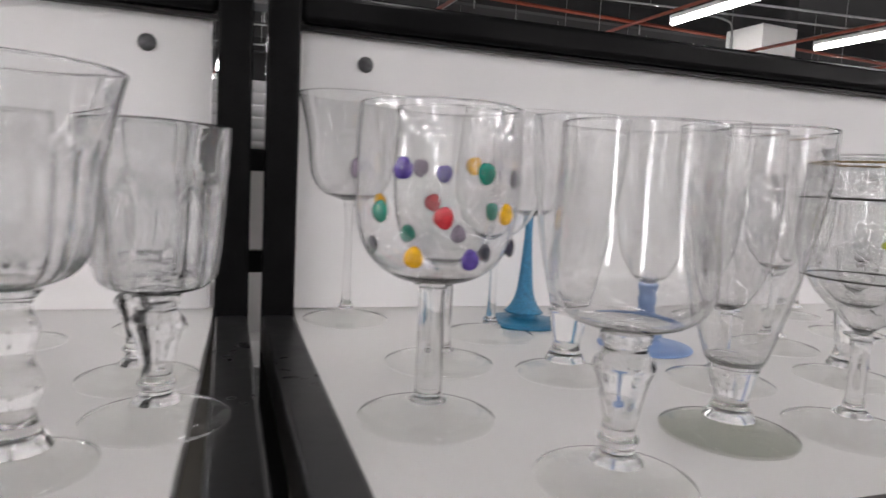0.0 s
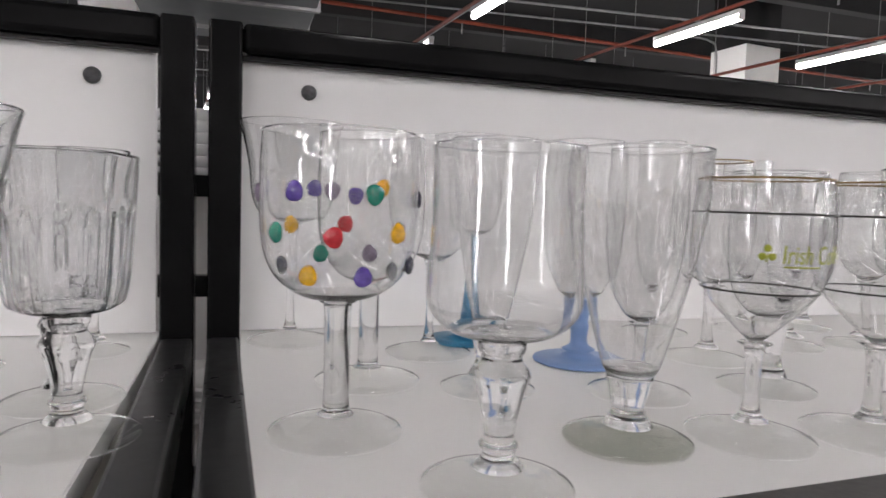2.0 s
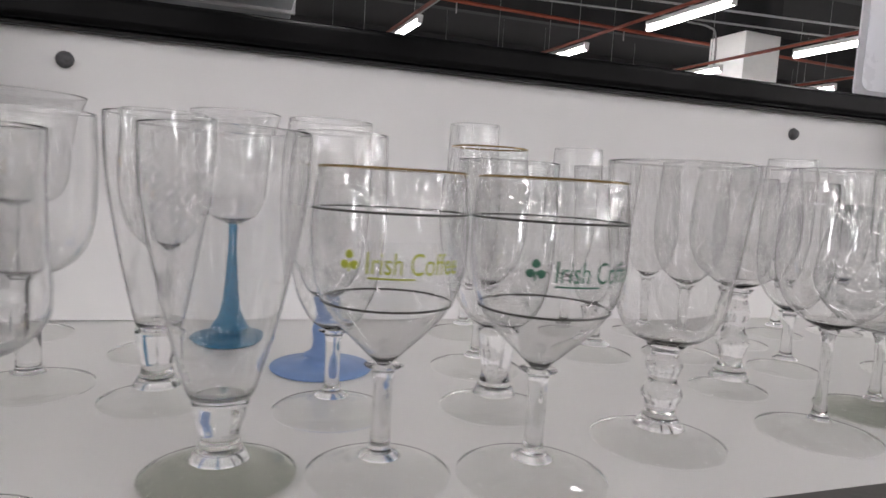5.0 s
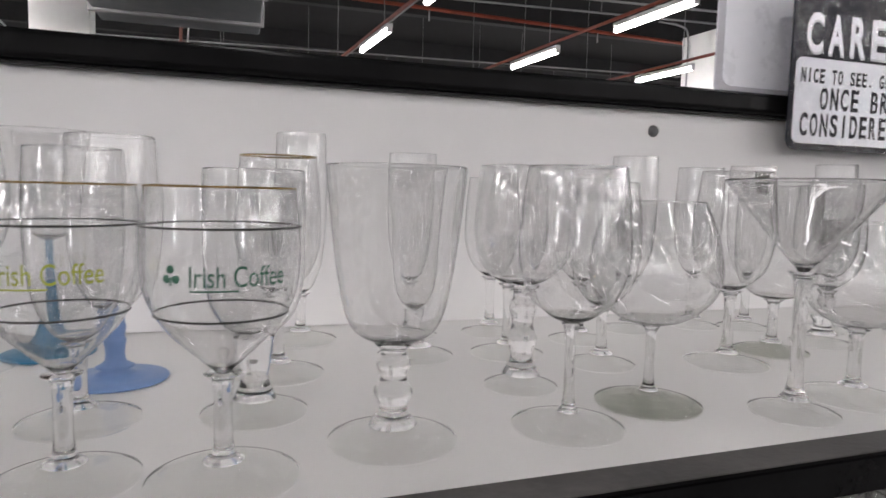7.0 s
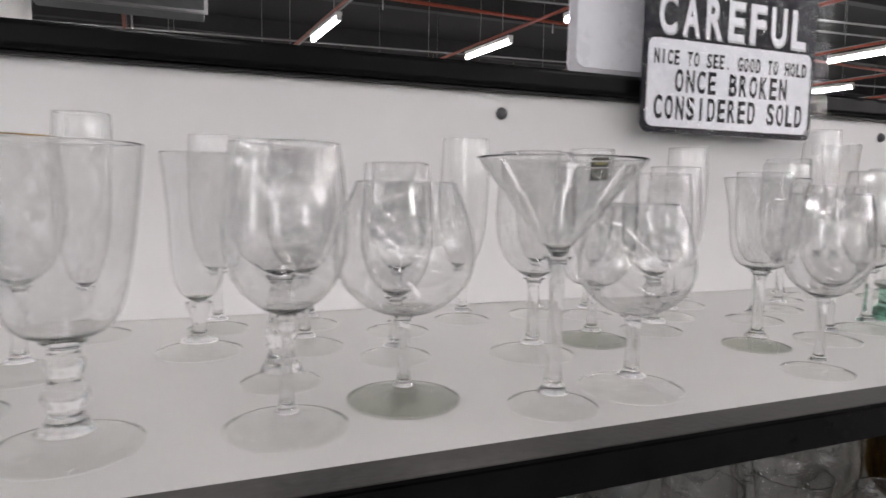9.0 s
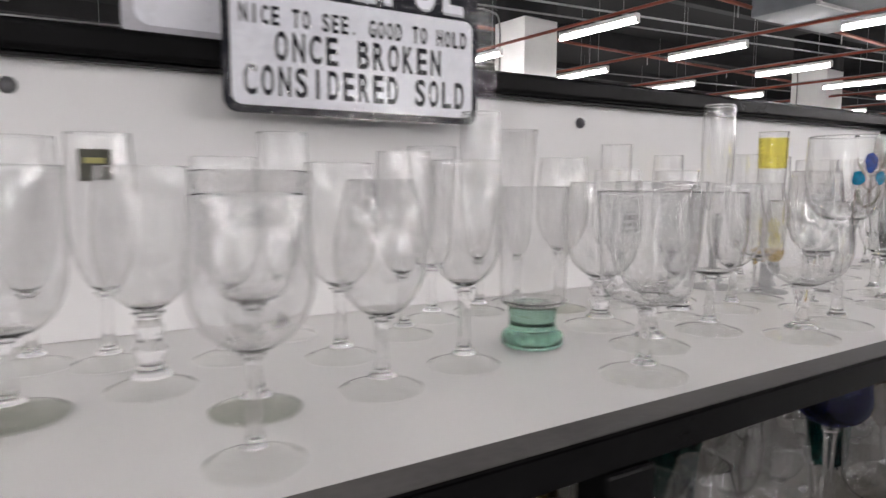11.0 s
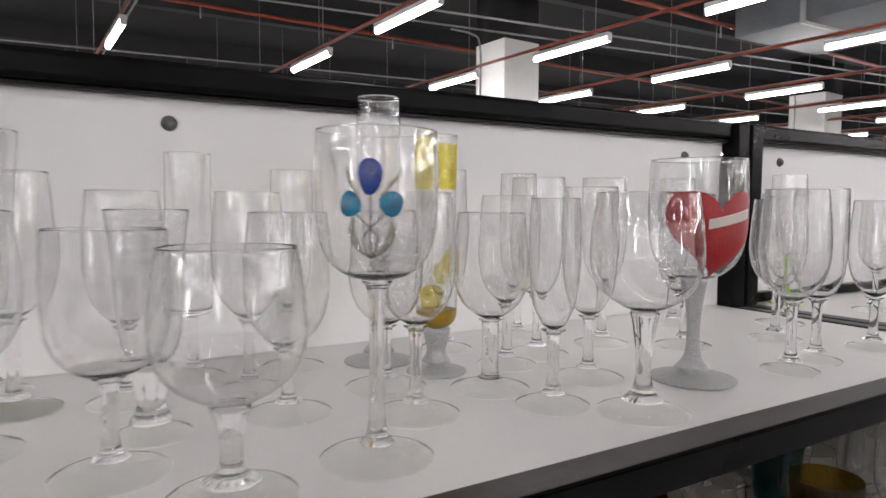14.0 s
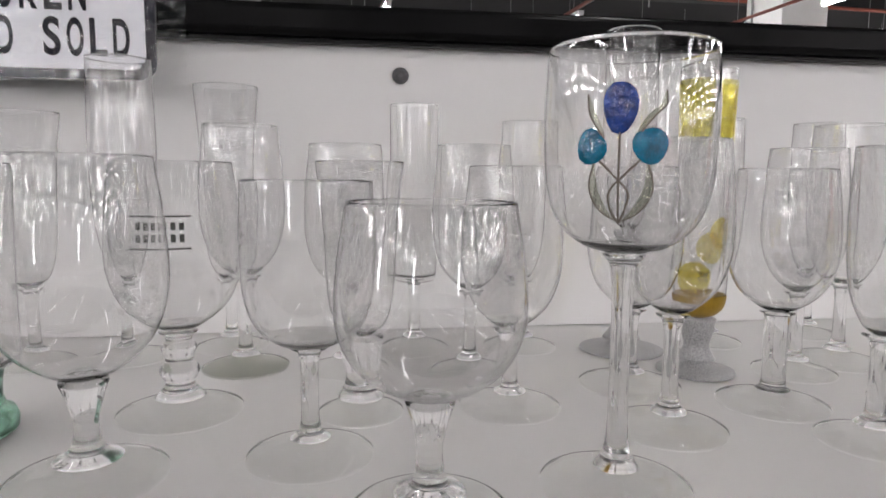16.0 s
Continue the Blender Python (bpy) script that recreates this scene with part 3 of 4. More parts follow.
def ribbon_on(e, kind, radius, z0, z1, pts, width, mat, name, label=""):
    """A leaf-shaped stroke along (degrees, height) points, widest at its middle."""
    bm = bmesh.new()
    mid = curve_of([(a, z, 0) for a, z in pts], 16)
    rows = []
    for i, p in enumerate(mid):
        d = math.degrees((0.0003 + width / 2 * math.sin(math.pi * i / 15)) / radius)
        rows.append([bm.verts.new(q) for q in wrap(e, kind, radius, z0, z1, [(p.x - d, p.y), (p.x, p.y), (p.x + d, p.y)], 0.0005)])
    for a, b in zip(rows, rows[1:]):
        for k in range(2):
            bm.faces.new((a[k], a[k + 1], b[k + 1], b[k]))
    bmesh.ops.solidify(bm, geom=bm.faces[:], thickness=-0.0003)
    return part(name, bm, mat, e, label)


def text_on(e, kind, radius, z0, z1, text, angle, z, height, width, mat, name="lettering"):
    """Lettering laid round the bowl."""
    cu = bpy.data.curves.new("lettering_shape", "FONT")
    cu.body = text
    cu.align_x, cu.align_y = "CENTER", "CENTER"
    tmp = bpy.data.objects.new("lettering_shape", cu)
    me = bpy.data.meshes.new_from_object(tmp)
    bm = bmesh.new()
    bm.from_mesh(me)
    bpy.data.objects.remove(tmp)
    bpy.data.meshes.remove(me)
    xs = [v.co.x for v in bm.verts]
    ys = [v.co.y for v in bm.verts]
    mx, my = (min(xs) + max(xs)) / 2, (min(ys) + max(ys)) / 2
    for v in bm.verts:
        u = (v.co.x - mx) / (max(xs) - min(xs)) * width
        w = (v.co.y - my) / (max(ys) - min(ys)) * height
        r = radius_at(kind, radius, z0, z1, z + w)
        v.co = wrap(e, kind, radius, z0, z1, [(angle + math.degrees(u / r), z + w)], 0.0005)[0]
    return part(name, bm, mat, e, "", False)


def ellipse(w, h, n=28):
    return [(w / 2 * math.cos(2 * math.pi * i / n), h / 2 * math.sin(2 * math.pi * i / n)) for i in range(n)]


def rect(w, h, n=4):
    """Outline of a rectangle, walked with n points a side."""
    c = [(-w / 2, -h / 2), (w / 2, -h / 2), (w / 2, h / 2), (-w / 2, h / 2)]
    return [(c[i][0] + (c[(i + 1) % 4][0] - c[i][0]) * k / n, c[i][1] + (c[(i + 1) % 4][1] - c[i][1]) * k / n) for i in range(4) for k in range(n)]


# the glass with stuck-on gems
def gem_material(name, c):
    m = material(name, c, 0.1, 0, 0.35, 260, 0.35, 420, 0.05, 0.8)
    return m


PURPLE, GREEN_GEM = gem_material("purple_gem", (0.09, 0.05, 0.3)), gem_material("green_gem", (0.005, 0.2, 0.13))
RED_GEM, AMBER = gem_material("red_gem", (0.5, 0.02, 0.03)), gem_material("amber_gem", (0.75, 0.4, 0.01))
MAUVE, DARK_GEM = gem_material("mauve_gem", (0.25, 0.2, 0.27)), gem_material("dark_gem", (0.03, 0.03, 0.05))
GEM = ("goblet", 0.049, 0.085, 0.190)
g = stemware(-0.094, 0.257, 0.043, 0.190, 0.049, 0.085, "goblet", "pipe", label="clear goblet decorated with coloured plastic gems on its bowl", group="painted glasses")
g.rotation_euler = (0, 0, 0)
for a, z, m in ((-75, 0.152, GREEN_GEM), (-129, 0.1525, PURPLE), (-122, 0.105, AMBER), (-79, 0.1047, PURPLE), (-102, 0.1275, RED_GEM), (-146, 0.129, GREEN_GEM), (-54, 0.13, AMBER), (-24, 0.11, DARK_GEM),
                (103, 0.156, PURPLE), (88, 0.155, MAUVE), (69, 0.152, PURPLE), (45, 0.158, AMBER), (124, 0.131, AMBER), (77, 0.132, RED_GEM), (98, 0.111, GREEN_GEM), (54, 0.112, MAUVE), (25, 0.129, GREEN_GEM), (21, 0.102, DARK_GEM), (143, 0.105, DARK_GEM), (-3, 0.15, DARK_GEM), (170, 0.152, MAUVE)):
    blob_on(g, *GEM, a, z, 0.0115, 0.0125, m, "gem", 0.003)

# the two coffee goblets with rings and lettering
OLIVE = material("olive_print", (0.33, 0.36, 0.03), 0.4)
DARK_GREEN = material("dark_green_print", (0.02, 0.1, 0.06), 0.4)
for x, y, ft, h, b, bz, mat, ang in ((0.171, 0.190, 0.041, 0.171, 0.0425, 0.064, OLIVE, -98), (0.257, 0.173, 0.0438, 0.171, 0.0438, 0.064, DARK_GREEN, -92)):
    g = stemware(x, y, ft, h, b, bz, "coffee", "plain", label="clear coffee goblet with dark rings and printed lettering", group="painted glasses")
    g.rotation_euler = (0, 0, 0)
    k = ("coffee", b, bz, h)
    ring_on(g, *k, bz + 0.085, DARK_LINE)
    ring_on(g, *k, bz + 0.036, DARK_LINE)
    ring_on(g, *k, h - 0.0006, GOLD, 0.0005, "gilt_rim")
    text_on(g, *k, "Irish Coffee", ang + 15, bz + 0.061, 0.011, 0.05, mat)
    part("underline", tube_bm(wrap(g, *k, [(ang - 18 + i * 4, bz + 0.0535) for i in range(9)]), 0.0005), mat, g)
    for da, dz in ((-3.6, 0.0005), (3.6, 0.0005), (0, 0.0055)):
        blob_on(g, *k, ang - 31 + da, bz + 0.059 + dz, 0.0045, 0.0045, DARK_GREEN if mat is DARK_GREEN else OLIVE, "clover_leaf", 0.0005)
    part("clover_stalk", tube_bm(wrap(g, *k, [(ang - 31, bz + 0.0605), (ang - 31.5, bz + 0.056)]), 0.0006), mat, g)

# the tulip glass
TULIP = ("goblet", 0.0425, 0.126, 0.228)
g = stemware(1.690, 0.228, 0.0405, 0.228, 0.0425, 0.126, "goblet", "plain", label="clear wine glass painted with three blue tulips", group="painted glasses")
g.rotation_euler = (0, 0, 0)
TULIP_BLUE = material("deep_blue_enamel", (0.003, 0.03, 0.2), 0.12, 0, 0.7, 160, 0.8, 260, coat=0.4)
TULIP_CYAN = material("turquoise_enamel", (0.0, 0.14, 0.25), 0.12, 0, 0.6, 160, 0.9, 240, coat=0.4)
PEWTER = material("pewter_outline", (0.14, 0.12, 0.1), 0.4, 0.5)
LEAF = thin_glass("pale_grey_green_stain", (0.72, 0.74, 0.64), 1.5, 0.2, 0.3, 120.0)
A = -119
blob_on(g, *TULIP, A, 0.196, 0.0155, 0.0235, TULIP_BLUE, "tulip_bloom", 0.0013, "deep blue tulip bloom")
blob_on(g, *TULIP, A - 17, 0.1785, 0.0145, 0.0165, TULIP_CYAN, "tulip_bloom", 0.0013, "turquoise tulip bloom")
blob_on(g, *TULIP, A + 18, 0.179, 0.016, 0.0165, TULIP_CYAN, "tulip_bloom", 0.0013, "turquoise tulip bloom")
for pts in ([(A, 0.185), (A, 0.165), (A, 0.144)], [(A - 13, 0.173), (A - 2, 0.165), (A + 6, 0.158), (A + 4, 0.150), (A, 0.144)], [(A + 13, 0.173), (A + 2, 0.165), (A - 6, 0.158), (A - 5, 0.150), (A, 0.144)]):
    part("stalk", tube_bm(wrap(g, *TULIP, [(p.x, p.y) for p in curve_of([(a, z, 0) for a, z in pts], 14)]), 0.00055), PEWTER, g)
for pts, w in (([(A, 0.1445), (A - 10, 0.150), (A - 16, 0.160), (A - 15, 0.172)], 0.0042), ([(A, 0.1445), (A + 10, 0.149), (A + 18, 0.159), (A + 17, 0.172)], 0.0048),
               ([(A + 9, 0.180), (A + 13, 0.187), (A + 19, 0.193), (A + 25, 0.197), (A + 26, 0.203)], 0.003), ([(A - 9, 0.182), (A - 13, 0.188), (A - 17, 0.194), (A - 20, 0.202)], 0.0028)):
    ribbon_on(g, *TULIP, pts, w, LEAF, "leaf", "pale grey-green stained leaf")
    side = 1 if pts[-1][0] > A else -1
    part("leaf_outline", tube_bm(wrap(g, *TULIP, [(p.x + side * math.degrees(w / 2 / 0.04) * math.sin(math.pi * i / 13), p.y) for i, p in enumerate(curve_of([(a, z, 0) for a, z in pts], 14))], 0.0006), 0.0004), PEWTER, g)

# the heart glass
HEART = ("goblet", 0.048, 0.104, 0.226)
g = stemware(2.062, 0.266, 0.044, 0.226, 0.048, 0.104, "goblet", "taper", stem_mat=SILVER, foot_mat=SILVER, label="wine glass with red painted hearts and a silver glitter stem", group="painted glasses")
g.rotation_euler = (0, 0, 0)
HEART_RED = material("red_glitter_paint", (0.31, 0.012, 0.015), 0.4, 0, 0.3, 500, 0.3, 1200)
SASH = material("cream_brush_stroke", (0.6, 0.55, 0.5), 0.4)
heart = [(0.0034 * 16 * math.sin(t) ** 3, 0.0030 * (13 * math.cos(t) - 5 * math.cos(2 * t) - 2 * math.cos(3 * t) - math.cos(4 * t))) for t in [2 * math.pi * i / 44 for i in range(44)]]
for ang, big in ((-113, 1.0),):
    painted = patch_on(g, *HEART, [(u * big, v * big) for u, v in heart], (ang, 0.158), HEART_RED, "painted_heart", 0.0005, "red glitter painted heart", 10)
    patch_on(painted, *HEART, [(u, v + 0.22 * u) for u, v in rect(0.048, 0.0095, 6)], (ang + 14, 0.167), SASH, "sash", 0.0011, "cream brush stroke across the heart")

# the blue and periwinkle stems
stemware(0.084, 0.510, 0.043, 0.222, 0.042, 0.115, "bell", "trumpet", stem_mat=BLUE_PAINT, foot_mat=BLUE_PAINT, label="clear glass with a dark blue glitter stem and foot", group="painted glasses")
stemware(0.162, 0.402, 0.044, 0.212, 0.038, 0.062, "flute", "ribbed", stem_mat=PERI, foot_mat=PERI, label="clear glass with a periwinkle blue painted stem and foot", group="painted glasses")
# silver-stemmed flute and the lemon flute
stemware(1.806, 0.490, 0.0395, 0.298, 0.026, 0.118, "flute", "taper", stem_mat=SILVER, foot_mat=SILVER, label="tall clear champagne flute with a silver glitter stem", group="painted glasses")
YELLOW = thin_glass("yellow_stained_glass", (0.93, 0.86, 0.36), 1.5, 0.03, 0.25, 90)
AMBER_PAINT = material("amber_lemon_paint", (0.33, 0.2, 0.012), 0.35, 0, 0.3, 90, 0.2, 300)
LEMON = ("column", 0.0215, 0.047, 0.252)
g = stemware(1.842, 0.418, 0.0325, 0.252, 0.0215, 0.047, "column", "stub", stem_mat=SILVER, foot_mat=SILVER, label="tall flute with a yellow painted rim and lemon slice", group="painted glasses")
g.rotation_euler = (0, 0, 0)
part("yellow_band", lathe([(radius_at(*LEMON, z) + 0.0006, z) for z in np.linspace(0.196, 0.243, 10)], 40), YELLOW, g, "yellow stained band under the rim")
part("amber_base", lathe([(radius_at(*LEMON, z) + 0.0006, z) for z in np.linspace(0.0485, 0.068, 10)], 40), AMBER_PAINT, g, "amber painted underside of the bowl")
for ang, z, m in ((-130, 0.083, YELLOW), (30, 0.105, YELLOW), (-60, 0.12, YELLOW)):
    patch_on(g, *LEMON, ellipse(0.03, 0.028), (ang, z), m, "lemon_slice", 0.0008, "yellow painted lemon slice", 6)

# the tumbler with a thick green base
g = new("footed_tumbler")
g.location = (1.306, 0.338, SHELF + 0.0003)
part("base", lathe([(0, 0.0005), (0.029, 0.0), (0.0325, 0.003), (0.033, 0.009), (0.031, 0.0145), (0.0265, 0.017), (0.0245, 0.024), (0.025, 0.034), (0.0262, 0.041), (0.024, 0.043), (0, 0.0435)], 40), GREEN, g, "thick sea-green glass base")
part("bowl", bowl_bm("straight", 0.036, 0.0438, 0.168), CLEAR, g)
tagged(g, "clear tumbler with a thick sea-green glass base", "glass", "painted glasses")

# clear stemware: x, y, foot radius, height, bowl radius, bowl height, bowl, stem, foot tone, cut flutes
CLEAR_SET = [
    (-0.251, 0.279, 0.041, 0.170, 0.0389, 0.075, "bucket", "baluster", 0, 16),
    (-0.306, 0.222, 0.037, 0.188, 0.049, 0.087, "bell", "knob", 0, 22),
    (-0.272, 0.358, 0.040, 0.176, 0.038, 0.072, "bucket", "baluster", 0, 16),
    (-0.284, 0.510, 0.032, 0.187, 0.032, 0.069, "bucket", "plain", 0, 12),
    (-0.372, 0.465, 0.031, 0.184, 0.031, 0.066, "wine", "plain", 0, 0),
    (-0.410, 0.320, 0.038, 0.19, 0.042, 0.08, "bell", "knob", 0, 18),
    (-0.104, 0.535, 0.0435, 0.226, 0.053, 0.123, "bell", "thin", 0, 0),
    (-0.052, 0.371, 0.044, 0.200, 0.044, 0.083, "goblet", "pipe", 0, 0),
    (0.026, 0.459, 0.043, 0.213, 0.040, 0.093, "wine", "thin", 0, 0),
    (0.039, 0.330, 0.0387, 0.200, 0.036, 0.052, "pilsner", "stub", 0, 0),
    (-0.023, 0.157, 0.041, 0.178, 0.0404, 0.079, "brandy", "baluster", 0, 0),
    (0.086, 0.203, 0.0414, 0.186, 0.0432, 0.043, "pilsner", "stub", 1, 0),
    (0.157, 0.294, 0.041, 0.195, 0.034, 0.059, "flute", "plain", 0, 0),
    (0.366, 0.207, 0.0447, 0.187, 0.0470, 0.068, "tulip", "knob", 0, 0),
    (0.497, 0.200, 0.0418, 0.191, 0.0400, 0.078, "wine", "thin", 0, 0),
    (0.589, 0.232, 0.0436, 0.168, 0.0530, 0.066, "balloon", "thin", 1, 0),
    (0.692, 0.183, 0.0344, 0.187, 0.0619, 0.115, "martini", "plain", 0, 0),
    (0.777, 0.202, 0.0430, 0.154, 0.0470, 0.062, "balloon", "plain", 0, 0),
    (0.751, 0.325, 0.0420, 0.199, 0.0386, 0.077, "wine", "plain", 0, 0),
    (0.505, 0.301, 0.0330, 0.195, 0.0430, 0.091, "wine", "knob", 0, 0),
    (0.441, 0.424, 0.0400, 0.192, 0.0326, 0.050, "bell", "taper", 0, 0),
    (0.332, 0.520, 0.0406, 0.232, 0.0292, 0.054, "flute", "plain", 0, 0),
    (0.300, 0.387, 0.0418, 0.200, 0.0379, 0.076, "wine", "plain", 2, 0),
    (0.277, 0.285, 0.0400, 0.184, 0.0376, 0.061, "goblet", "stub", 0, 0),
    (0.617, 0.351, 0.0347, 0.185, 0.0347, 0.060, "wine", "plain", 0, 0),
    (0.540, 0.413, 0.0394, 0.200, 0.0380, 0.076, "wine", "plain", 0, 0),
    (0.841, 0.357, 0.0403, 0.183, 0.0440, 0.060, "goblet", "plain", 1, 0),
    (0.938, 0.377, 0.0360, 0.184, 0.0390, 0.066, "wine", "knob", 0, 0),
    (1.000, 0.284, 0.0345, 0.180, 0.0420, 0.082, "bell", "plain", 1, 0),
    (0.976, 0.190, 0.0310, 0.165, 0.0371, 0.070, "wine", "thin", 0, 0),
    (1.103, 0.281, 0.0350, 0.174, 0.0380, 0.062, "balloon", "plain", 0, 0),
    (1.201, 0.308, 0.0350, 0.192, 0.0350, 0.075, "wine", "plain", 0, 0),
    (1.323, 0.200, 0.0385, 0.165, 0.0450, 0.065, "bucket", "plain", 0, 0),
    (1.526, 0.285, 0.0374, 0.162, 0.0380, 0.066, "goblet", "plain", 0, 0),
    (1.588, 0.212, 0.0400, 0.153, 0.0455, 0.058, "wine", "taper", 0, 0),
    (1.662, 0.352, 0.0370, 0.172, 0.0350, 0.058, "wine", "plain", 0, 0),
    (1.876, 0.264, 0.0335, 0.185, 0.0235, 0.069, "flute", "plain", 0, 0),
    (1.932, 0.211, 0.0394, 0.190, 0.0470, 0.088, "wine", "taper", 0, 0),
    (1.856, 0.335, 0.0390, 0.172, 0.0365, 0.069, "wine", "pipe", 0, 0),
    (1.757, 0.300, 0.0383, 0.189, 0.0338, 0.077, "wine", "plain", 0, 0),
    (1.968, 0.320, 0.0370, 0.198, 0.0290, 0.066, "flute", "plain", 0, 0),
    (1.459, 0.470, 0.0365, 0.205, 0.0341, 0.080, "wine", "plain", 1, 0),
    (1.409, 0.270, 0.0415, 0.174, 0.0440, 0.055, "wine", "taper", 0, 0),
    (1.556, 0.352, 0.0300, 0.174, 0.0300, 0.055, "bell", "stub", 0, 0),
    (1.769, 0.388, 0.0400, 0.173, 0.0360, 0.062, "wine", "plain", 0, 0),
    (1.987, 0.431, 0.0387, 0.212, 0.0336, 0.072, "flute", "plain", 0, 0),
    (2.183, 0.236, 0.0300, 0.198, 0.0350, 0.077, "wine", "plain", 0, 0),
    (2.257, 0.252, 0.0290, 0.200, 0.0290, 0.073, "goblet", "plain", 0, 0),
    (2.387, 0.255, 0.0300, 0.188, 0.0310, 0.066, "wine", "plain", 0, 0),
    (2.330, 0.350, 0.0330, 0.190, 0.0350, 0.070, "wine", "plain", 0, 0),
    (2.185, 0.380, 0.0350, 0.195, 0.0350, 0.070, "goblet", "plain", 0, 0),
    (2.100, 0.440, 0.0350, 0.215, 0.0300, 0.080, "flute", "plain", 0, 0),
    (2.450, 0.420, 0.0350, 0.200, 0.0340, 0.070, "wine", "plain", 0, 0),
    (2.290, 0.490, 0.0330, 0.220, 0.0300, 0.070, "flute", "plain", 0, 0),
    (0.460, 0.520, 0.0330, 0.215, 0.0300, 0.066, "flute", "plain", 0, 0),
    (0.560, 0.515, 0.0340, 0.190, 0.0330, 0.070, "wine", "plain", 0, 0),
    (0.650, 0.455, 0.0350, 0.190, 0.0340, 0.070, "wine", "plain", 0, 0),
    (0.745, 0.495, 0.0340, 0.222, 0.0300, 0.066, "flute", "plain", 0, 0),
    (0.850, 0.500, 0.0340, 0.212, 0.0310, 0.070, "flute", "plain", 0, 0),
    (1.015, 0.440, 0.0340, 0.195, 0.0340, 0.070, "wine", "plain", 0, 0),
    (1.090, 0.505, 0.0340, 0.225, 0.0290, 0.066, "flute", "plain", 0, 0),
    (1.110, 0.390, 0.0350, 0.190, 0.0360, 0.070, "wine", "plain", 0, 0),
    (1.205, 0.440, 0.0340, 0.205, 0.0320, 0.070, "flute", "plain", 0, 0),
    (1.275, 0.500, 0.0340, 0.215, 0.0310, 0.066, "bell", "plain", 0, 0),
    (1.353, 0.510, 0.0350, 0.262, 0.0280, 0.070, "flute", "plain", 0, 0),
    (1.435, 0.540, 0.0340, 0.245, 0.0290, 0.066, "bell", "plain", 0, 0),
    (1.545, 0.455, 0.0340, 0.190, 0.0340, 0.070, "wine", "plain", 0, 0),
    (1.608, 0.520, 0.0340, 0.230, 0.0230, 0.066, "straight", "plain", 0, 0),
    (1.650, 0.440, 0.0340, 0.190, 0.0340, 0.070, "wine", "plain", 0, 0),
    (1.712, 0.510, 0.0340, 0.216, 0.0240, 0.066, "flute", "plain", 0, 0),
    (1.905, 0.510, 0.0340, 0.222, 0.0270, 0.066, "flute", "plain", 0, 0),
    (1.925, 0.405, 0.0340, 0.190, 0.0330, 0.070, "wine", "plain", 0, 0),
    (2.030, 0.530, 0.0340, 0.222, 0.0260, 0.066, "flute", "plain", 0, 0),
    (2.700, 0.260, 0.0350, 0.195, 0.0340, 0.070, "wine", "plain", 0, 0),
    (2.800, 0.340, 0.0350, 0.200, 0.0360, 0.070, "wine", "plain", 0, 0),
    (2.930, 0.270, 0.0350, 0.190, 0.0340, 0.070, "goblet", "plain", 0, 0),
    (2.720, 0.420, 0.0350, 0.185, 0.0340, 0.070, "wine", "plain", 0, 0),
    (3.060, 0.360, 0.0350, 0.200, 0.0340, 0.070, "wine", "plain", 0, 0),
]
for x, y, ft, h, b, bz, kind, stem, tone, cut in CLEAR_SET:
    lab = "cut crystal stemmed glass with a fluted bowl" if cut else ("clear stemmed glass with a greyish foot" if tone == 1 else "")
    g = stemware(x, y, ft, h, b, bz, kind, stem, foot_mat=GREY_FOOT if tone == 1 else None, flutes=cut, label=lab, group="cut crystal glasses" if cut else "clear glasses")
    if tone == 2:
        ring_on(g, kind, b, bz, h, h - 0.0008, GOLD, 0.0006, "gilt_rim")

# the glass with a printed trademark panel, and the one with a paper sticker
k = ("wine", 0.0433, 0.058, 0.173)
g = stemware(1.432, 0.367, 0.0423, 0.173, 0.0433, 0.058, "wine", "knob", label="clear stemmed beer glass with a printed panel", group="painted glasses")
g.rotation_euler = (0, 0, 0)
for z, w in ((0.139, 0.036), (0.119, 0.036)):
    patch_on(g, *k, rect(w, 0.0011, 6), (-86, z), DARK_LINE, "print_border", 0.0004)
for z in (0.133, 0.1255):
    for i in range(6):
        patch_on(g, *k, rect(0.0028, 0.0048, 2), (-86 + (i - 2.5) * 6.6, z), DARK_LINE, "print_bar", 0.0004, "", 2)
k = ("flute", 0.030, 0.07, 0.215)
g = stemware(0.912, 0.475, 0.034, 0.215, 0.030, 0.07, "flute", "plain", label="clear flute with a small dark paper sticker", group="painted glasses")
g.rotation_euler = (0, 0, 0)
paper = patch_on(g, *k, rect(0.026, 0.028, 5), (-100, 0.186), material("olive_dark_sticker", (0.045, 0.045, 0.03), 0.6, 0, 0.3, 200), "sticker", 0.0005)
patch_on(paper, *k, rect(0.016, 0.005, 3), (-100, 0.19), material("sticker_print", (0.3, 0.28, 0.1), 0.6), "sticker_print", 0.001)

# the lime-stemmed glass on the next shelf
LIME = material("lime_green_glass_paint", (0.35, 0.55, 0.01), 0.3)
stemware(2.66, 0.545, 0.03, 0.24, 0.032, 0.09, "flute", "plain", stem_mat=LIME, foot_mat=LIME, label="clear glass with a lime green stem and foot", group="painted glasses")

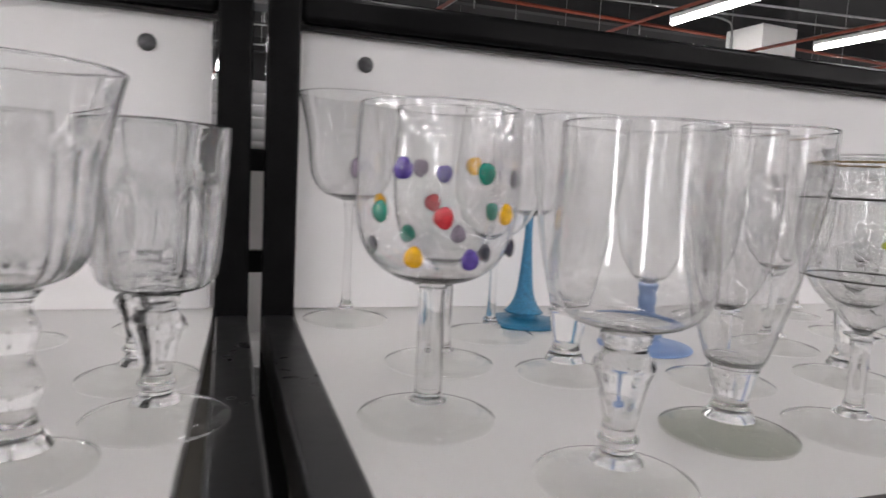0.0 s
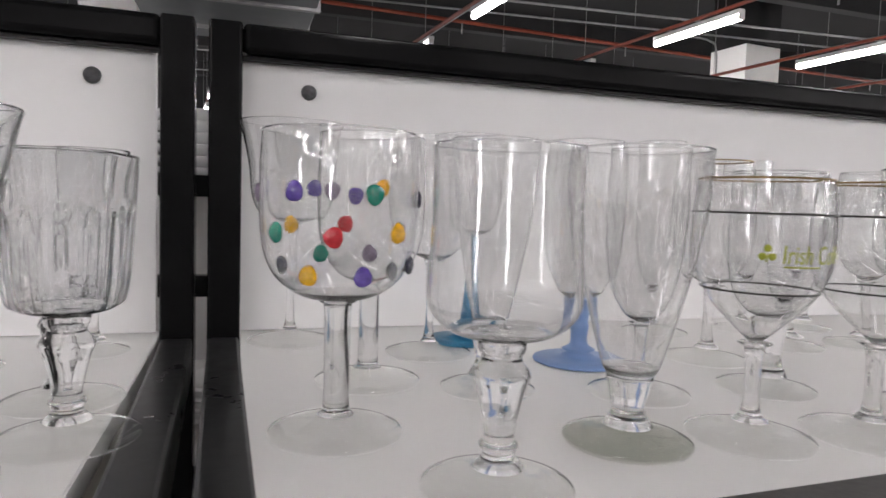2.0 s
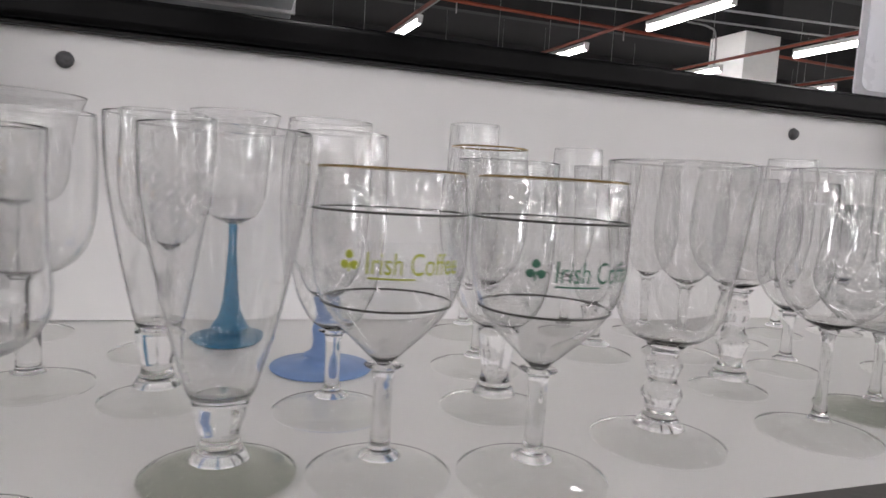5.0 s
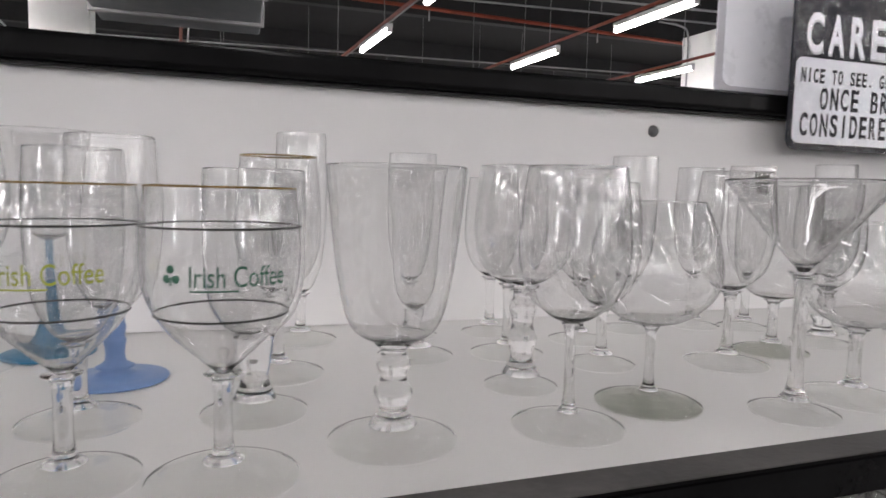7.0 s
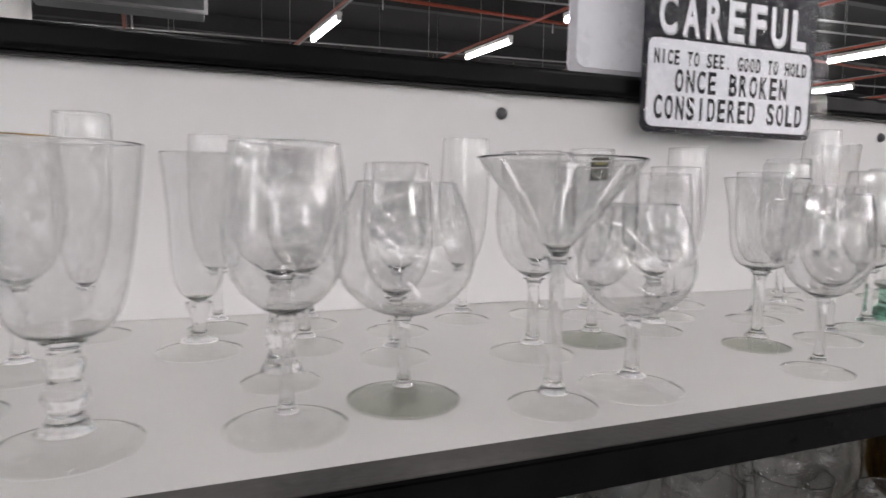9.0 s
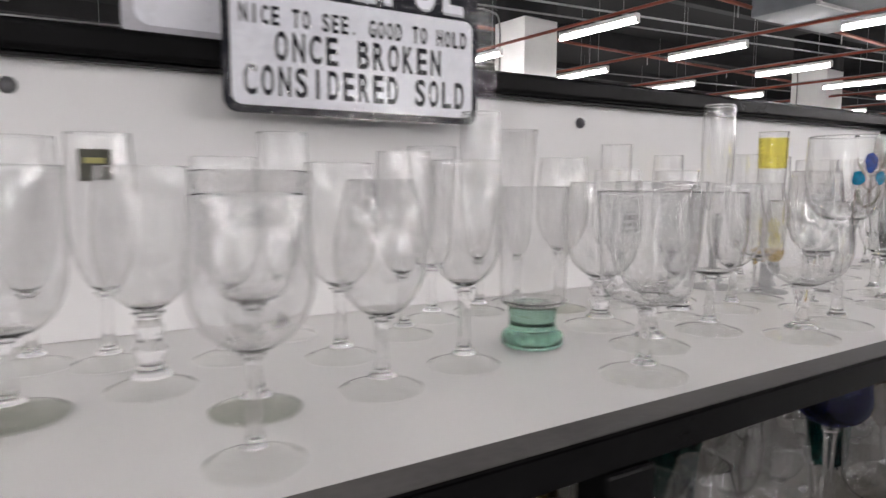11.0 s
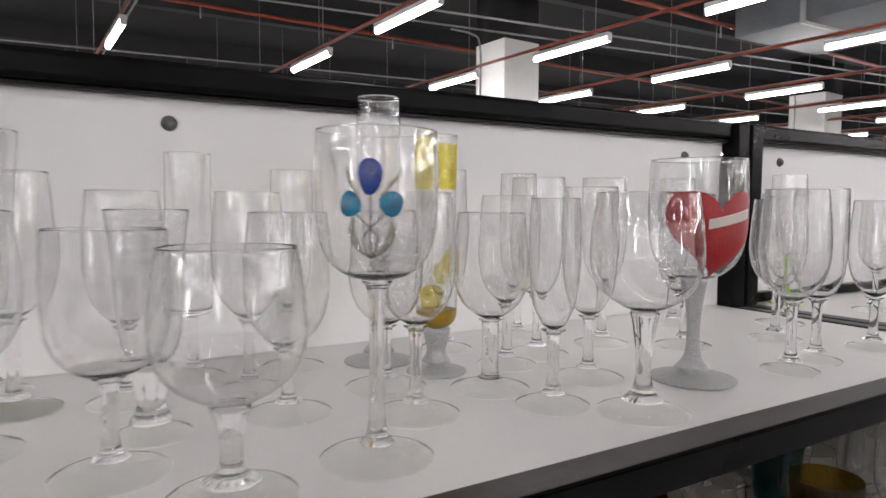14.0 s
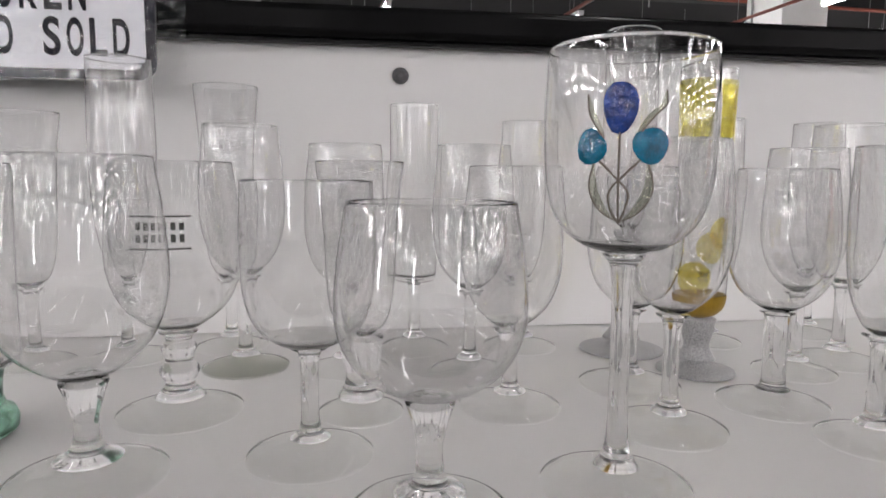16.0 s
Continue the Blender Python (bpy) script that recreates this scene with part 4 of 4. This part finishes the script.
# ---- the tin sign on the top rail ----
def font_bm(text, width, height):
    """A line of narrow, evenly spaced capitals, width by height."""
    out = bmesh.new()
    cell = width / (len(text) - 0.25)
    for i, ch in enumerate(text):
        if ch == " ":
            continue
        cu = bpy.data.curves.new("sign_letter_shape", "FONT")
        cu.body = ch
        cu.extrude = 0.02
        cu.offset = 0.022
        tmp = bpy.data.objects.new("sign_letter_shape", cu)
        me = bpy.data.meshes.new_from_object(tmp)
        xs = [v.co.x for v in me.vertices]
        ys = [v.co.y for v in me.vertices]
        w = cell * (0.2 if ch in "I,." else 0.72)
        h = height * (0.2 if ch in ",." else 1.0)
        for v in me.vertices:
            v.co = Vector((((v.co.x - min(xs)) / (max(xs) - min(xs)) - 0.5) * w + (i + 0.375) * cell - width / 2, (v.co.y - min(ys)) / (max(ys) - min(ys)) * h - height / 2, v.co.z * 0.02))
        out.from_mesh(me)
        bpy.data.objects.remove(tmp)
        bpy.data.meshes.remove(me)
    return out


def rounded_plate(w, h, r, t):
    bm = bmesh.new()
    pts = []
    for cx, cy, a0 in ((w / 2 - r, h / 2 - r, 0), (-w / 2 + r, h / 2 - r, 90), (-w / 2 + r, -h / 2 + r, 180), (w / 2 - r, -h / 2 + r, 270)):
        for k in range(7):
            a = radians(a0 + 15 * k)
            pts.append((cx + r * math.cos(a), cy + r * math.sin(a)))
    f = bm.faces.new([bm.verts.new((x, y, 0)) for x, y in pts])
    ex = bmesh.ops.extrude_face_region(bm, geom=[f])
    for v in [g for g in ex["geom"] if isinstance(g, bmesh.types.BMVert)]:
        v.co.z += t
    bmesh.ops.recalc_face_normals(bm, faces=bm.faces[:])
    return bm


SIGN_W, SIGN_H = 0.334, 0.235
sign = new("tin_sign")
sign.matrix_basis = pose(1.206, 0.552, 1.512 + SIGN_H / 2, 90, 0, 0)
plate = part("plate", rounded_plate(SIGN_W, SIGN_H, 0.016, 0.002), BLACK_INK, sign, "black enamelled tin plate", False)
lower = rounded_plate(SIGN_W - 0.018, 0.126, 0.012, 0.0008)
bmesh.ops.transform(lower, matrix=pose(0, -0.0457, 0.0022), verts=lower.verts[:])
panel = part("white_panel", lower, SIGN_WHITE, sign, "white enamel panel", False)
for txt, w, h, y, mat, z in (("CAREFUL", 0.286, 0.058, 0.051, SIGN_GREY, 0.0024), ("CAREFUL", 0.286, 0.058, 0.054, SIGN_WHITE, 0.0034), ("NICE TO SEE, GOOD TO HOLD", 0.296, 0.021, -0.0085, BLACK_INK, 0.0034), ("ONCE BROKEN", 0.218, 0.033, -0.041, BLACK_INK, 0.0034), ("CONSIDERED SOLD", 0.29, 0.034, -0.0805, BLACK_INK, 0.0034)):
    bm = font_bm(txt, w, h)
    bmesh.ops.transform(bm, matrix=pose(0.002 if mat is SIGN_GREY else 0, y, z), verts=bm.verts[:])
    part("lettering", bm, mat, panel if mat is BLACK_INK else plate, "", False)
tagged(sign, "black and white tin sign reading careful, hung on the rail", "sign")
wrapm = thin_glass("clear_wrapping_film", (0.985, 0.985, 0.99), 1.6, 0.08, 0.2, 60, 1.0, 0.3)
film_bm = bmesh.new()
bmesh.ops.create_grid(film_bm, x_segments=90, y_segments=64, size=0.5)
for v in film_bm.verts:
    p = Vector((v.co.x * (SIGN_W + 0.03) + 0.013, v.co.y * (SIGN_H + 0.01) + 0.002, 0.007))
    edge = min(1.0, max(0.12, 1.15 - 7 * min(p.x + SIGN_W / 2, SIGN_H / 2 - p.y)))
    p.z += edge * 0.0035 * (noise.noise(p * 55) + 0.6 * noise.noise(p * 130))
    v.co = p
part("plastic_wrapping", film_bm, wrapm, sign, "clear crinkled plastic wrapping film", False)
back = new("white_sign_board")
back.matrix_basis = pose(1.17, 0.60, 1.5925 + 0.14, 90, 0, 0)
part("board", rounded_plate(0.45, 0.28, 0.012, 0.003), SIGN_GREY, back, "grey bordered board", False)
inset = rounded_plate(0.425, 0.255, 0.016, 0.0008)
bmesh.ops.transform(inset, matrix=pose(0, 0, 0.0034), verts=inset.verts[:])
part("face", inset, SIGN_WHITE, back, "plain white face", False)
tagged(back, "plain white sign board standing on the top rail", "sign")

# ---- glasses on the lower shelf ----
COBALT = thin_glass("cobalt_glass", (0.05, 0.07, 0.55), 1.5, 0.03)
TEAL = thin_glass("teal_glass", (0.1, 0.5, 0.5), 1.5, 0.03)
BROWN = thin_glass("amber_brown_glass", (0.55, 0.33, 0.12), 1.5, 0.03)
YEL = thin_glass("straw_yellow_glass", (0.62, 0.5, 0.2), 1.5, 0.03)
LOW = 0.9653
kinds = ("wine", "goblet", "bell", "flute", "wine", "pilsner", "balloon")
i = 0
for row, y in enumerate((0.20, 0.305, 0.41, 0.51)):
    x = -0.02 + 0.05 * (row % 2)
    while x < 2.5:
        px, py = x + random.uniform(-0.012, 0.012), y + random.uniform(-0.012, 0.012)
        h = random.uniform(0.15, 0.225)
        tint = None
        if row == 0 and abs(px - 1.64) < 0.085:
            x += 0.05
            continue
        if row == 1 and abs(x - 2.02) < 0.055:
            tint = BROWN
        elif row == 0 and abs(x - 2.2) < 0.055:
            tint = YEL
        elif row == 1 and abs(x - 2.25) < 0.055:
            tint = TEAL
        elif random.random() < 0.12:
            tint = random.choice((TEAL, BROWN, YEL, GREY_FOOT))
        kd = kinds[i % len(kinds)]
        lab = {TEAL: "teal tinted stemmed glass", BROWN: "amber brown tinted stemmed glass", YEL: "straw yellow tinted stemmed glass"}.get(tint, "clear stemmed glass on the lower shelf")
        stemware(px, py, 0.034, h, 0.036, h * 0.42, kd, "plain", bowl_mat=tint, label=lab, group="glasses on the lower shelf", seg=24, base=LOW)
        x += random.uniform(0.098, 0.118)
        i += 1

stemware(1.64, 0.2, 0.036, 0.262, 0.040, 0.188, "wine", "plain", bowl_mat=COBALT, label="cobalt blue goblet with a clear stem", group="glasses on the lower shelf", base=LOW)
stemware(1.755, 0.262, 0.03, 0.18, 0.026, 0.09, "bucket", "stub", bowl_mat=TEAL, label="teal tinted stemmed glass", group="glasses on the lower shelf", base=LOW)

# ---- what shows through the gap between the units ----
rear = new("rear_shelving")
for x in (-0.62, 0.35):
    part("post", box_bm(x, x + 0.033, 0.80, 0.833, 0, 1.62, 0.003), BLACK_STEEL, rear)
for z in (0.62, 1.02, 1.30, 1.44):
    part("rail", box_bm(-0.587, 0.35, 0.80, 0.825, z - 0.03, z, 0.003), BLACK_STEEL, rear)
for z in (0.62, 1.02, 1.44):
    part("shelf_board", box_bm(-0.587, 0.35, 0.826, 1.25, z - 0.02, z - 0.002, 0.001), WHITE_BOARD, rear, "", False)
part("back_board", box_bm(-0.587, 0.35, 1.252, 1.264, 0.1, 1.42), BACK_BOARD, rear, "", False)
tagged(rear, "black steel shelving with white boards behind the gap", "shelf")


def plate_stack(x, y, z, n):
    e = new("plate_stack")
    for i in range(n):
        b = lathe([(0, 0.0), (0.055, 0.0), (0.075, 0.004), (0.115, 0.014), (0.116, 0.0155), (0.075, 0.007), (0.05, 0.0035), (0, 0.0035)], 40)
        bmesh.ops.transform(b, matrix=pose(random.uniform(-0.003, 0.003), 0, 0.0175 * i), verts=b.verts[:])
        part("plate", b, PLATE, e)
    e.location = (x, y, z)
    tagged(e, "stack of white glazed plates on the rear shelf", "plates", "plate stacks")


PLATE = material("white_glazed_china", (0.72, 0.72, 0.72), 0.15, 0, 0.05, 20)
for x, n in ((-0.46, 5), (-0.19, 6), (0.1, 4)):
    plate_stack(x, 1.0, 1.4385, n)
    plate_stack(x + 0.02, 1.02, 1.0185, n - 1)
# grey conduits crossing under the ceiling
for y, z in ((3.4, 3.75), (6.6, 3.7), (7.9, 3.95), (10.4, 3.7), (12.6, 3.8)):
    e = new("conduit_run")
    part("conduit", tube_bm([(X0 + 0.3, y + 1.2, z), (X1 - 0.3, y - 1.9, z)], 0.014, 6), CONDUIT, e)
    for x in range(-10, 25, 5):
        f = (x - X0 - 0.3) / (X1 - X0 - 0.6)
        part("hanger", tube_bm([(x, y + 1.2 - 3.1 * f, z), (x, y + 1.2 - 3.1 * f, TOP)], 0.004, 5), CONDUIT, e)
    tagged(e, "thin grey conduit hung under the black ceiling", "conduit", "conduits")
